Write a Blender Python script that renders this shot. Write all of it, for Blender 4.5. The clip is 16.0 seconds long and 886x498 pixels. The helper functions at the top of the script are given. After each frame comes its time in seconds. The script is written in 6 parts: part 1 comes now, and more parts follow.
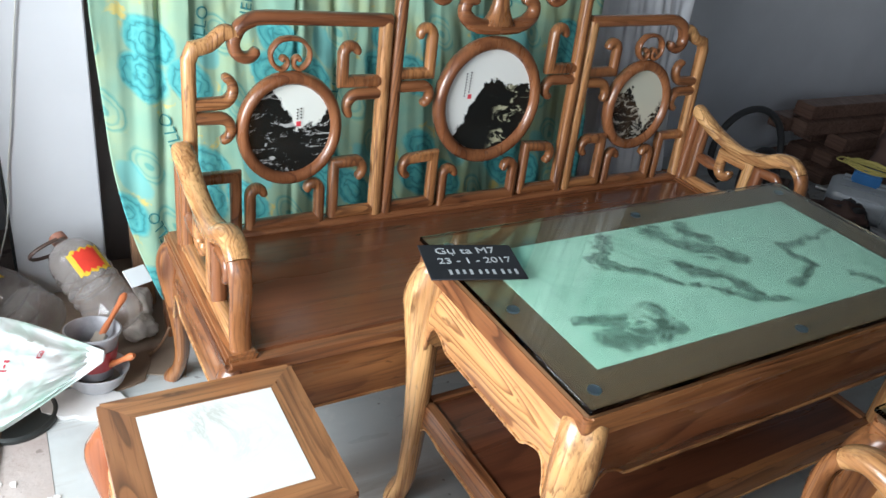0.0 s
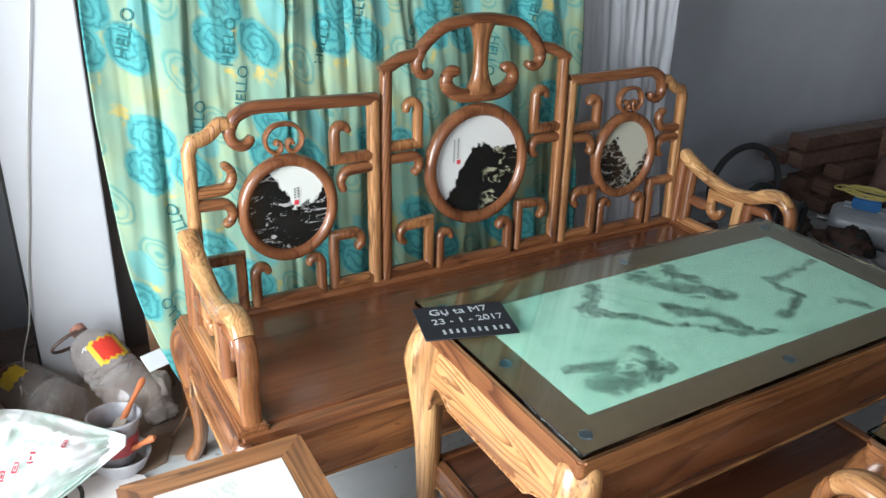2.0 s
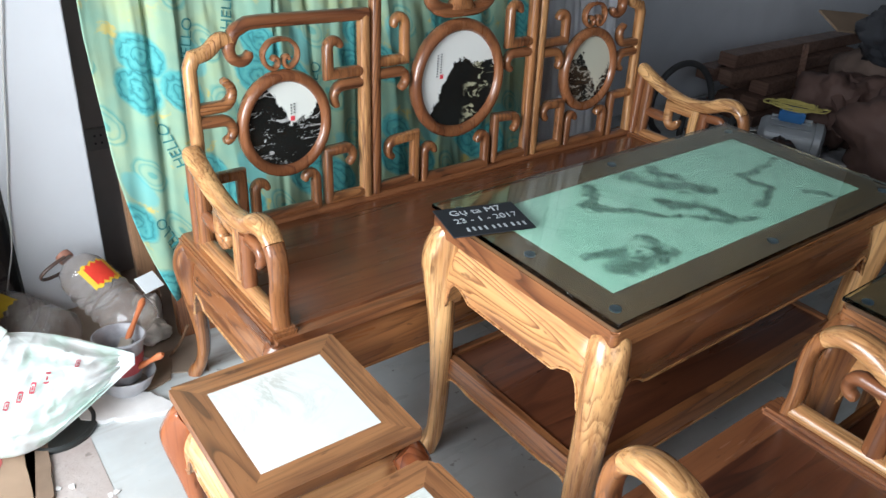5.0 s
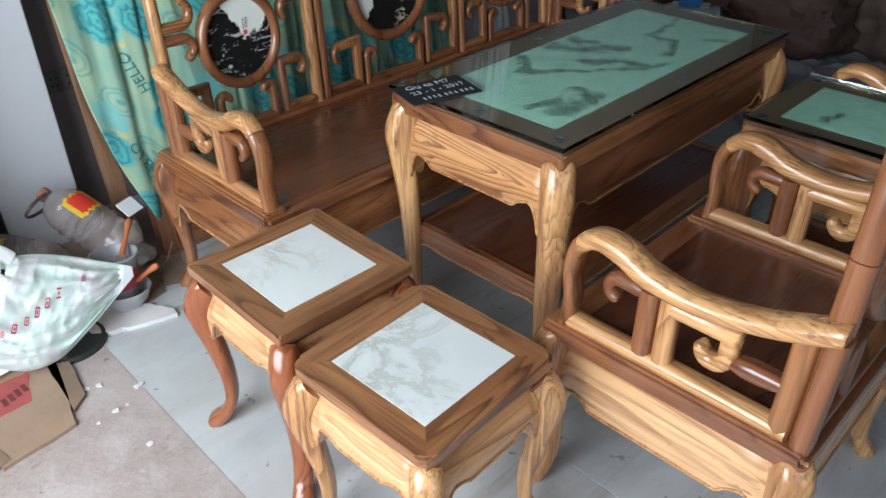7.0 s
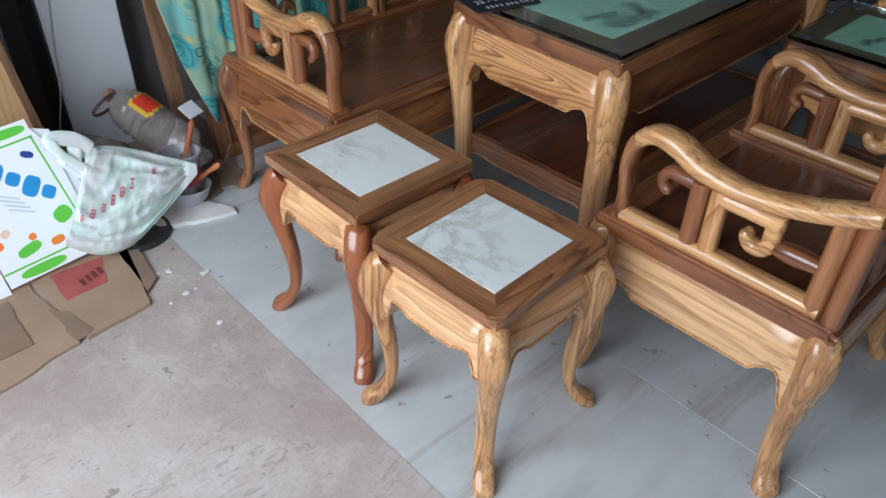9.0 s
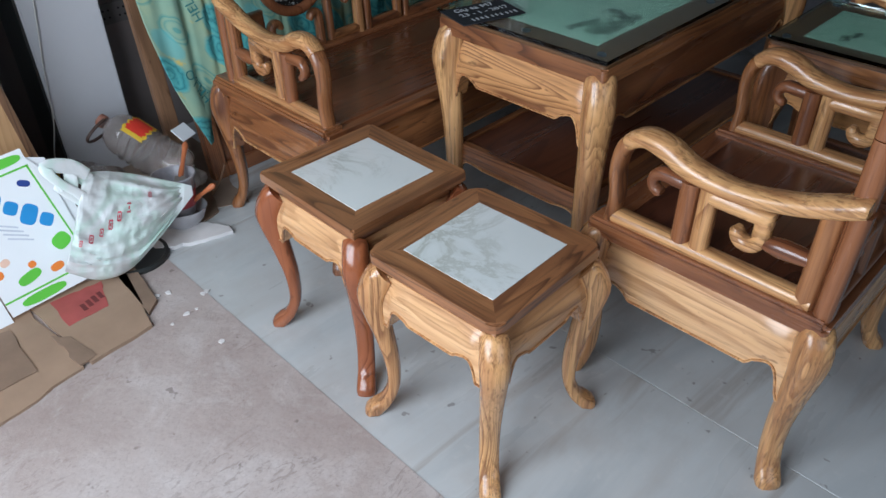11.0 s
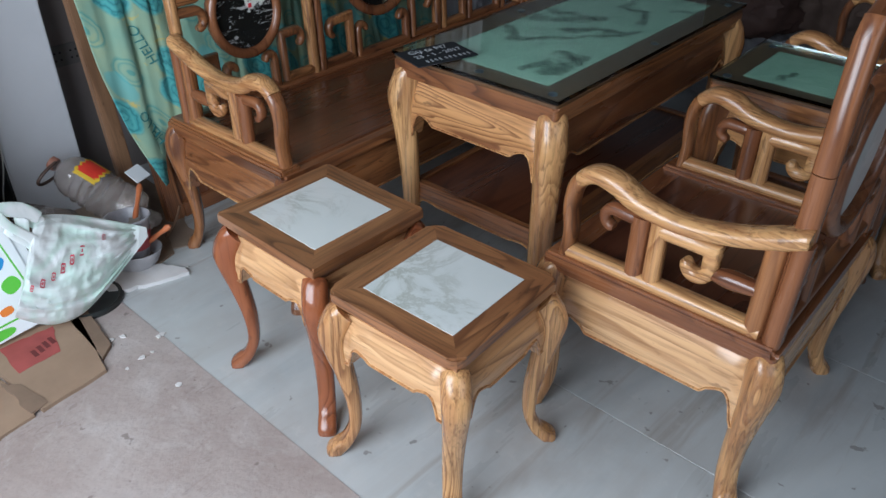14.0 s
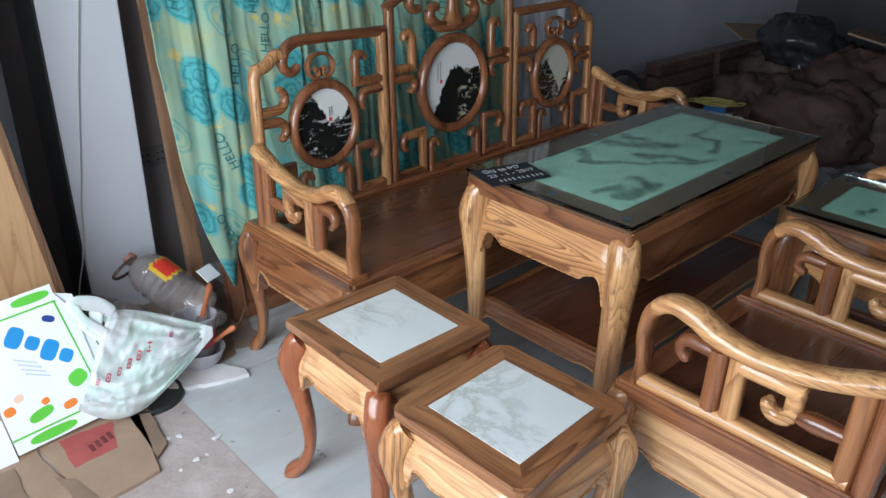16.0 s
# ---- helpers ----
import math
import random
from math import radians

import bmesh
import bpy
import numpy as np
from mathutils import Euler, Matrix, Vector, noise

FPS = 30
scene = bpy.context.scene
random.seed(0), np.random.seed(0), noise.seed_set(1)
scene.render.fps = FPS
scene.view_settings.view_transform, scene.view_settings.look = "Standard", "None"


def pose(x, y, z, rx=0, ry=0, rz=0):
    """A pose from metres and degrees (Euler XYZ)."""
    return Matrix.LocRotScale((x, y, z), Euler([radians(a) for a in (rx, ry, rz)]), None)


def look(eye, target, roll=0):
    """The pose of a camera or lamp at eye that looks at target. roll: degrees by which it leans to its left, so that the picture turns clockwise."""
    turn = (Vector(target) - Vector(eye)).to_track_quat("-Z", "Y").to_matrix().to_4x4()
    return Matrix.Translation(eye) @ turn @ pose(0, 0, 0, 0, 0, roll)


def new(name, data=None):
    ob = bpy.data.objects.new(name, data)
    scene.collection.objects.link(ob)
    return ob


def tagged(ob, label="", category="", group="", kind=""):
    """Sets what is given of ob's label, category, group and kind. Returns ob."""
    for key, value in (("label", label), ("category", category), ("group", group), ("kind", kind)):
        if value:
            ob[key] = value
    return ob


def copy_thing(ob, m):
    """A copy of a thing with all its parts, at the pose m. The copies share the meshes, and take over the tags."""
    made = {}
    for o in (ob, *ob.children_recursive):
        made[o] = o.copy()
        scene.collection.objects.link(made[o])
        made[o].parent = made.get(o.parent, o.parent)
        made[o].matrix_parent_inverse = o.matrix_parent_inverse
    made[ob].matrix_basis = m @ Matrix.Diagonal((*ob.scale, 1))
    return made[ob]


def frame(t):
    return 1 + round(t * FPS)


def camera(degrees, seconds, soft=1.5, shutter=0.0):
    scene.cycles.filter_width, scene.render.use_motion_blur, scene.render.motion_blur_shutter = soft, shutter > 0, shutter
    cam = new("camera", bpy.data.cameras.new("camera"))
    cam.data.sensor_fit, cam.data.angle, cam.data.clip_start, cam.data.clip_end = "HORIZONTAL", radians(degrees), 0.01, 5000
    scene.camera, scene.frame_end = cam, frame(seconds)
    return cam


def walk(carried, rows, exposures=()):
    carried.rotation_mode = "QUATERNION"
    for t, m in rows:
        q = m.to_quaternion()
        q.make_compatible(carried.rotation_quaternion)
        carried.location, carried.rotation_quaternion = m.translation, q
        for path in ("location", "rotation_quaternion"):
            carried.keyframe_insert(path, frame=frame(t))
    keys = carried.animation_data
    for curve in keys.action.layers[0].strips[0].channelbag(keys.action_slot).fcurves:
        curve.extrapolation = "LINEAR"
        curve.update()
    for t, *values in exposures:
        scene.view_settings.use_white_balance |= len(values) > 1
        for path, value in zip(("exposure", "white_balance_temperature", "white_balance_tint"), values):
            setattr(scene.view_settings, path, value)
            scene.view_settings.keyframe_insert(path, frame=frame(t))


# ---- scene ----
cam = camera(59.9, 16.0)
PATH = [
    (0, (-0.693, -0.57, 1.387), (0.282, 0.874, 0.406), 9.0),
    (0.5, (-0.654, -0.609, 1.419), (0.321, 0.886, 0.516), 7.4),
    (1, (-0.627, -0.666, 1.429), (0.355, 0.871, 0.607), 5.7),
    (1.5, (-0.622, -0.689, 1.432), (0.253, 0.889, 0.569), 3.4),
    (2, (-0.675, -0.648, 1.43), (0.276, 0.893, 0.579), 3.1),
    (2.5, (-0.758, -0.593, 1.419), (0.268, 0.91, 0.587), 4.4),
    (3, (-0.811, -0.566, 1.409), (0.272, 0.902, 0.589), 5.6),
    (5.5, (-0.932, -0.682, 1.4), (0.151, 0.653, 0.379), 3.6),
    (6, (-0.956, -0.768, 1.389), (0.082, 0.575, 0.331), 1.8),
    (6.5, (-1.02, -0.803, 1.379), (0.046, 0.462, 0.254), 1.3),
    (7, (-1.17, -0.803, 1.359), (0.02, 0.373, 0.264), -0.4),
    (7.5, (-1.284, -0.817, 1.348), (0.013, 0.255, 0.268), 1.8),
    (8, (-1.345, -0.829, 1.348), (-0.022, 0.177, 0.235), 3.3),
    (8.5, (-1.361, -0.841, 1.343), (-0.14, 0.234, 0.18), 2.4),
    (9, (-1.373, -0.841, 1.338), (-0.248, 0.288, 0.13), 1.6),
    (11.5, (-1.395, -0.858, 1.353), (-0.237, 0.265, 0.17), -1.2),
    (12, (-1.404, -0.864, 1.354), (-0.21, 0.225, 0.176), -0.6),
    (12.5, (-1.412, -0.872, 1.361), (-0.18, 0.201, 0.207), -0.8),
    (13, (-1.408, -0.878, 1.355), (-0.138, 0.178, 0.227), -1.1),
    (13.5, (-1.411, -0.872, 1.36), (-0.122, 0.172, 0.242), -1.0),
    (14, (-1.406, -0.859, 1.363), (-0.142, 0.225, 0.255), 0.6),
    (14.5, (-1.412, -0.848, 1.364), (-0.164, 0.284, 0.287), 1.2),
    (15, (-1.418, -0.837, 1.376), (-0.165, 0.339, 0.352), 1.8),
    (15.5, (-1.418, -0.829, 1.383), (-0.159, 0.4, 0.432), 0.8),
    (16, (-1.419, -0.814, 1.379), (-0.148, 0.461, 0.508), 1.6),
]
EXPOSURES = [(0.0, 0.78, 6500, 10), (0.6, 0.8, 6550, 11), (1.3, 0.89, 6550, 11), (3.0, 0.87, 6550, 11), (5.5, 0.6, 6460, 11), (7.0, 0.04, 6300, 11), (9.0, -0.44, 6130, 12), (12.5, -0.56, 6080, 13), (14.5, -0.52, 6100, 12), (16.0, -0.18, 6150, 12)]
walk(cam, [(t, look(eye, target, roll)) for t, eye, target, roll in PATH], EXPOSURES)

# ---- light ----
world = bpy.data.worlds.new("world")
scene.world = world
world.use_nodes = True
wn = world.node_tree
sky = wn.nodes.new("ShaderNodeTexSky")
sky.sky_type, sky.sun_disc, sky.sun_elevation, sky.sun_rotation = "NISHITA", False, radians(50), radians(250)
wn.links.new(sky.outputs[0], wn.nodes["Background"].inputs[0])
wn.nodes["Background"].inputs[1].default_value = 0.07


def area_lamp(name, m, sx, sy, watts, color):
    data = bpy.data.lights.new(name, "AREA")
    data.shape, data.size, data.size_y, data.energy, data.color = "RECTANGLE", sx, sy, watts, color
    ob = new(name, data)
    ob.matrix_world = m
    return ob


# daylight of the open shop front, in the opening on the street side
area_lamp("shopfront_daylight", look((-2.22, -0.08, 1.32), (-0.1, 0.40, 0.25)), 1.5, 1.5, 84, (0.88, 0.95, 1.0))
# added fill from the front, no known source, for back wall and chairs
area_lamp("doorway_daylight", look((-1.3, -3.0, 1.6), (1.4, 1.2, 0.8)), 1.8, 2.1, 19.0, (0.85, 0.94, 1.0))

# ---- materials ----


def mat(name):
    m = bpy.data.materials.new(name)
    m.use_nodes = True
    return m, m.node_tree, m.node_tree.nodes["Principled BSDF"]


def node(nt, kind, **settings):
    n = nt.nodes.new(kind)
    for k, v in settings.items():
        n.inputs[k].default_value = v
    return n


def ramp(nt, source, stops):
    r = nt.nodes.new("ShaderNodeValToRGB")
    while len(r.color_ramp.elements) < len(stops):
        r.color_ramp.elements.new(0.5)
    for e, (p, col) in zip(r.color_ramp.elements, stops):
        e.position, e.color = p, (*col, 1)
    nt.links.new(source, r.inputs[0])
    return r.outputs[0]


def mix(nt, fac, a, b, blend="MIX"):
    m = nt.nodes.new("ShaderNodeMix")
    m.data_type, m.blend_type = "RGBA", blend
    for sock, v in ((m.inputs[0], fac), (m.inputs[6], a), (m.inputs[7], b)):
        if isinstance(v, (int, float)):
            sock.default_value = v
        elif isinstance(v, tuple):
            sock.default_value = (*v, 1)
        else:
            nt.links.new(v, sock)
    return m.outputs[2]


def coords(nt, scale=(1, 1, 1), rot=(0, 0, 0), jitter=6.0):
    """Object coordinates, scaled, shifted for each object by its random number."""
    tc = nt.nodes.new("ShaderNodeTexCoord")
    info = nt.nodes.new("ShaderNodeObjectInfo")
    mul = nt.nodes.new("ShaderNodeVectorMath")
    mul.operation = "MULTIPLY_ADD"
    comb = nt.nodes.new("ShaderNodeCombineXYZ")
    for i in range(3):
        nt.links.new(info.outputs["Random"], comb.inputs[i])
    nt.links.new(comb.outputs[0], mul.inputs[0])
    mul.inputs[1].default_value = (jitter, jitter * 0.7, jitter * 1.3)
    nt.links.new(tc.outputs["Object"], mul.inputs[2])
    mp = nt.nodes.new("ShaderNodeMapping")
    mp.inputs["Scale"].default_value, mp.inputs["Rotation"].default_value = scale, rot
    nt.links.new(mul.outputs[0], mp.inputs[0])
    return mp.outputs[0]


def noise_tex(nt, vec, scale, detail=4, rough=0.55, dist=0.0):
    n = node(nt, "ShaderNodeTexNoise", Scale=scale, Detail=detail, Roughness=rough, Distortion=dist)
    nt.links.new(vec, n.inputs["Vector"])
    return n.outputs["Fac"]


def bump(nt, bsdf, height, strength, distance=0.002):
    b = node(nt, "ShaderNodeBump", Strength=strength, Distance=distance)
    nt.links.new(height, b.inputs["Height"])
    nt.links.new(b.outputs[0], bsdf.inputs["Normal"])


def wood(name, axis, light, mid, dark, gloss=0.22, bands=9.0, streak=0.5, heartwood=0.50):
    """Varnished wood with its grain along one axis: thin crooked growth lines, dark heartwood drifts, fine streaks and pores."""
    m, nt, b = mat(name)
    s = {"x": (0.09, 1, 1), "y": (1, 0.09, 1), "z": (1, 1, 0.09)}[axis]
    fine_s = tuple(0.03 if q < 1 else 1 for q in s)
    v = coords(nt, s)
    vf = coords(nt, fine_s)
    half = tuple(0.55 * p + 0.45 * q for p, q in zip(light, mid))
    late = tuple(0.5 * p + 0.5 * q for p, q in zip(mid, dark))

    def times(a, factor):
        n = nt.nodes.new("ShaderNodeMath")
        n.operation = "MULTIPLY"
        nt.links.new(a, n.inputs[0])
        n.inputs[1].default_value = factor
        return n.outputs[0]

    # cloudy ground between pale and middling wood
    base = mix(nt, ramp(nt, noise_tex(nt, v, 9.0, 5, 0.62, 0.5), [(0.34, (0, 0, 0)), (0.68, (0.9, 0.9, 0.9))]), light, half)
    # growth lines: the level lines of a crooked field, thin and uneven
    field = noise_tex(nt, v, 5.0, 3.0, 0.45, 0.7)
    saw = nt.nodes.new("ShaderNodeMath")
    saw.operation = "FRACT"
    nt.links.new(times(field, bands * 4.5), saw.inputs[0])
    line = ramp(nt, saw.outputs[0], [(0.0, (0.0,) * 3), (0.40, (0.12,) * 3), (0.66, (0.45,) * 3), (0.86, (1.0,) * 3), (0.94, (0.9,) * 3), (1.0, (0.0,) * 3)])
    uneven = ramp(nt, noise_tex(nt, v, 16.0, 4, 0.65, 0.4), [(0.36, (0.12,) * 3), (0.62, (0.95,) * 3)])
    base = mix(nt, mix(nt, 1.0, line, uneven, "MULTIPLY"), base, late)
    # drifts of darker heartwood that follow the same field
    drift = ramp(nt, noise_tex(nt, v, 3.6, 5, 0.58, 0.9), [(heartwood, (0, 0, 0)), (heartwood + 0.05, (0.55,) * 3), (heartwood + 0.16, (0.9,) * 3)])
    heart = ramp(nt, saw.outputs[0], [(0.0, mid), (0.5, tuple(0.75 * p + 0.25 * q for p, q in zip(mid, light))), (0.85, late), (0.95, dark), (1.0, mid)])
    base = mix(nt, drift, base, heart)
    # long soft streaks, fine lines, pores and a few dark flecks
    soft = noise_tex(nt, vf, 30.0, 5, 0.65)
    base = mix(nt, ramp(nt, soft, [(0.46, (0, 0, 0)), (0.64, (streak * 0.9,) * 3)]), base, mid)
    lines = noise_tex(nt, vf, 85.0, 4, 0.65)
    base = mix(nt, ramp(nt, lines, [(0.52, (0, 0, 0)), (0.66, (streak * 0.8,) * 3)]), base, late)
    hair = noise_tex(nt, vf, 190.0, 3, 0.6)
    base = mix(nt, ramp(nt, hair, [(0.54, (0, 0, 0)), (0.68, (streak * 0.7,) * 3)]), base, dark)
    fleck = noise_tex(nt, coords(nt, tuple(0.3 if q < 1 else 1 for q in s)), 42.0, 3, 0.6)
    base = mix(nt, ramp(nt, fleck, [(0.66, (0, 0, 0)), (0.72, (0.55,) * 3)]), base, dark)
    nt.links.new(base, b.inputs["Base Color"])
    rr = ramp(nt, noise_tex(nt, v, 14.0, 4), [(0.3, (gloss * 1.1,) * 3), (0.75, (gloss * 2.0,) * 3)])
    nt.links.new(rr, b.inputs["Roughness"])
    b.inputs["Coat Weight"].default_value = 0.5
    b.inputs["Coat Roughness"].default_value = 0.22
    bump(nt, b, noise_tex(nt, v, 13.0, 5), 0.35, 0.003)
    return m


GOLD, AMBER, BARK = (0.45, 0.195, 0.072), (0.185, 0.064, 0.027), (0.035, 0.013, 0.008)
wood_x, wood_y, wood_z = (wood("varnished_wood_" + a, a, GOLD, AMBER, BARK, 0.2, 5.5, 0.55, 0.445) for a in "xyz")
PALE, HONEY = (0.75, 0.43, 0.18), (0.40, 0.17, 0.066)
pale_x, pale_y, pale_z = (wood("pale_varnished_wood_" + a, a, PALE, HONEY, (0.085, 0.034, 0.016), 0.18, 7.0, 0.85, 0.485) for a in "xyz")
RUST, RED, DEEP = (0.31, 0.122, 0.050), (0.19, 0.066, 0.028), (0.055, 0.019, 0.011)
red_x, red_y, red_z = (wood("reddish_varnished_wood_" + a, a, RUST, RED, DEEP, 0.18, 3.2, 0.40, 0.48) for a in "xyz")
deep_x = wood("dark_red_varnished_wood", "x", (0.15, 0.050, 0.023), (0.10, 0.031, 0.015), (0.032, 0.011, 0.007), 0.2, 3.0, 0.35)
blond_x, blond_y = (wood("blond_varnished_wood_" + a, a, (0.80, 0.50, 0.255), (0.54, 0.275, 0.118), (0.14, 0.056, 0.026), 0.17, 4.0, 0.52, 0.52) for a in "xy")
tan_x, tan_y = (wood("tan_varnished_wood_" + a, a, (0.43, 0.195, 0.078), (0.22, 0.086, 0.035), (0.05, 0.020, 0.010), 0.24, 4.0, 0.65, 0.475) for a in "xy")
seat_x = wood("red_brown_seat_boards", "x", (0.205, 0.074, 0.031), (0.14, 0.048, 0.021), (0.05, 0.017, 0.010), 0.17, 2.4, 0.28, 0.52)
redleg_z = wood("orange_red_varnished_wood", "z", (0.34, 0.11, 0.042), (0.24, 0.066, 0.025), (0.085, 0.026, 0.011), 0.15, 4.0, 0.3)
brown_x, brown_y = (wood("brown_table_wood_" + a, a, (0.15, 0.075, 0.03), (0.10, 0.047, 0.02), (0.035, 0.015, 0.008), 0.3, 5.0, 0.4) for a in "xy")
# streaky boards of the coffee table's short sides
figured_y = wood("boldly_figured_wood", "y", (0.72, 0.375, 0.150), (0.30, 0.115, 0.045), (0.060, 0.022, 0.011), 0.2, 5.5, 0.34, 0.55)
board_z = wood("plain_light_board", "z", (0.50, 0.31, 0.15), (0.42, 0.24, 0.11), (0.24, 0.12, 0.05), 0.4, 4.0, 0.25)
darkboard_z = wood("old_brown_board", "z", (0.22, 0.12, 0.065), (0.15, 0.078, 0.04), (0.05, 0.025, 0.015), 0.4, 5.0, 0.5)
oldplank_x = wood("rough_old_plank", "y", (0.25, 0.145, 0.105), (0.17, 0.09, 0.065), (0.06, 0.033, 0.025), 0.7, 5.0, 0.6)


def stone(name, base, vein, vein_scale, sharp, gloss, cloud=None, amount=1.0, patchy=0.46, shift=(0.0, 0.0, 0.0), jitter=6.0, detail=6):
    """Polished stone with cloudy ground and crooked veins."""
    m, nt, b = mat(name)
    v0 = coords(nt, (1, 1, 1), (0.3, 0.2, 0.5), jitter)
    move = nt.nodes.new("ShaderNodeVectorMath")
    move.operation = "ADD"
    nt.links.new(v0, move.inputs[0])
    move.inputs[1].default_value = shift
    v = move.outputs[0]
    n1 = noise_tex(nt, v, vein_scale, detail, 0.64, 1.4)
    d = nt.nodes.new("ShaderNodeMath")
    d.operation = "SUBTRACT"
    nt.links.new(n1, d.inputs[0])
    d.inputs[1].default_value = 0.5
    a = nt.nodes.new("ShaderNodeMath")
    a.operation = "ABSOLUTE"
    nt.links.new(d.outputs[0], a.inputs[0])
    veins = ramp(nt, a.outputs[0], [(0.0, (amount,) * 3), (sharp, (amount * 0.25,) * 3), (sharp * 2.5, (0, 0, 0))])
    where = ramp(nt, noise_tex(nt, v, vein_scale * 0.55, 2), [(patchy, (0, 0, 0)), (patchy + 0.1, (1, 1, 1))])
    fac = mix(nt, 1.0, veins, where, "MULTIPLY")
    ground = mix(nt, ramp(nt, noise_tex(nt, v, vein_scale * 0.8, 4), [(0.35, (0, 0, 0)), (0.75, (1, 1, 1))]), base, cloud or base)
    nt.links.new(mix(nt, fac, ground, vein), b.inputs["Base Color"])
    b.inputs["Roughness"].default_value = gloss
    return m


marble = stone("white_marble", (0.80, 0.83, 0.81), (0.27, 0.28, 0.21), 5.0, 0.030, 0.12, (0.72, 0.77, 0.755), 0.42, 0.56, (1.3, 0.2, 0.0), 0.0, 9)
marble_b = stone("veined_white_marble", (0.80, 0.83, 0.81), (0.26, 0.27, 0.19), 4.6, 0.032, 0.12, (0.69, 0.745, 0.73), 0.50, 0.50, (2.2, 5.7, 0.4), 0.0, 9)


def inlay_stone(name, half_x, half_y, strokes):
    """Polished pale green stone with a few drifting grey-green patches along crooked strokes."""
    m, nt, b = mat(name)
    tc = nt.nodes.new("ShaderNodeTexCoord")
    at = tc.outputs["Object"]

    def vec(op, a, c=None, scalar=None):
        n = nt.nodes.new("ShaderNodeVectorMath")
        n.operation = op
        for k, q in enumerate((a, c)):
            if q is None:
                continue
            if isinstance(q, tuple):
                n.inputs[k].default_value = q
            else:
                nt.links.new(q, n.inputs[k])
        if scalar is not None:
            nt.links.new(scalar, n.inputs["Scale"])
        return n.outputs["Value"] if op in ("DOT_PRODUCT", "LENGTH") else n.outputs["Vector"]

    def num(op, a, c, clamp=False):
        n = nt.nodes.new("ShaderNodeMath")
        n.operation, n.use_clamp = op, clamp
        for k, q in enumerate((a, c)):
            if isinstance(q, float):
                n.inputs[k].default_value = q
            else:
                nt.links.new(q, n.inputs[k])
        return n.outputs[0]

    wob = node(nt, "ShaderNodeTexNoise", Scale=11.0, Detail=9.0, Roughness=0.72)
    nt.links.new(at, wob.inputs["Vector"])
    flat = vec("MULTIPLY", vec("ADD", at, vec("MULTIPLY", vec("SUBTRACT", wob.outputs["Color"], (0.5, 0.5, 0.5)), (0.15, 0.11, 0.0))), (1.0, 1.0, 0.0))
    total = None
    for u0, v0, u1, v1, width, strength in strokes:
        a = ((2 * u0 - 1) * half_x, (2 * v0 - 1) * half_y, 0.0)
        d = ((2 * u1 - 1) * half_x - a[0], (2 * v1 - 1) * half_y - a[1], 0.0)
        sq = d[0] ** 2 + d[1] ** 2
        rel = vec("SUBTRACT", flat, a)
        along = num("MULTIPLY", vec("DOT_PRODUCT", rel, tuple(q / sq for q in d)), 1.0, True)
        gap = vec("LENGTH", vec("SUBTRACT", rel, vec("SCALE", d, None, along)))
        near = num("MULTIPLY", num("SUBTRACT", 1.0, num("DIVIDE", gap, width * 1.5)), strength, True)
        total = near if total is None else num("MAXIMUM", total, near)
    grain = num("MULTIPLY", num("SUBTRACT", noise_tex(nt, at, 15.0, 9, 0.7, 1.2), 0.30), 4.2)
    fac = num("MULTIPLY", total, grain)
    # thin dark rims round the patches, cloudy inside, with pale veins through them
    patch = ramp(nt, fac, [(0.16, (0, 0, 0)), (0.26, (0.20,) * 3), (0.38, (0.38,) * 3), (0.42, (0.92,) * 3), (0.50, (0.62,) * 3), (0.66, (0.86,) * 3), (0.9, (1.0,) * 3)])
    crack = ramp(nt, num("ABSOLUTE", num("SUBTRACT", noise_tex(nt, at, 19.0, 8, 0.66, 1.6), 0.5), 0.0), [(0.0, (0.45,) * 3), (0.03, (0.9,) * 3), (0.07, (1, 1, 1))])
    patch = mix(nt, 1.0, patch, crack, "MULTIPLY")
    ground = ramp(nt, noise_tex(nt, at, 5.0, 7, 0.6, 1.2), [(0.32, (0.50, 0.69, 0.585)), (0.52, (0.43, 0.64, 0.53)), (0.7, (0.36, 0.585, 0.475))])
    thread = ramp(nt, num("ABSOLUTE", num("SUBTRACT", noise_tex(nt, at, 4.5, 8, 0.62, 1.8), 0.5), 0.0), [(0.0, (0.45,) * 3), (0.012, (0.16,) * 3), (0.035, (0, 0, 0))])
    ground = mix(nt, thread, ground, (0.20, 0.36, 0.29))
    nt.links.new(mix(nt, patch, ground, (0.062, 0.115, 0.088)), b.inputs["Base Color"])
    b.inputs["Roughness"].default_value = 0.2
    return m


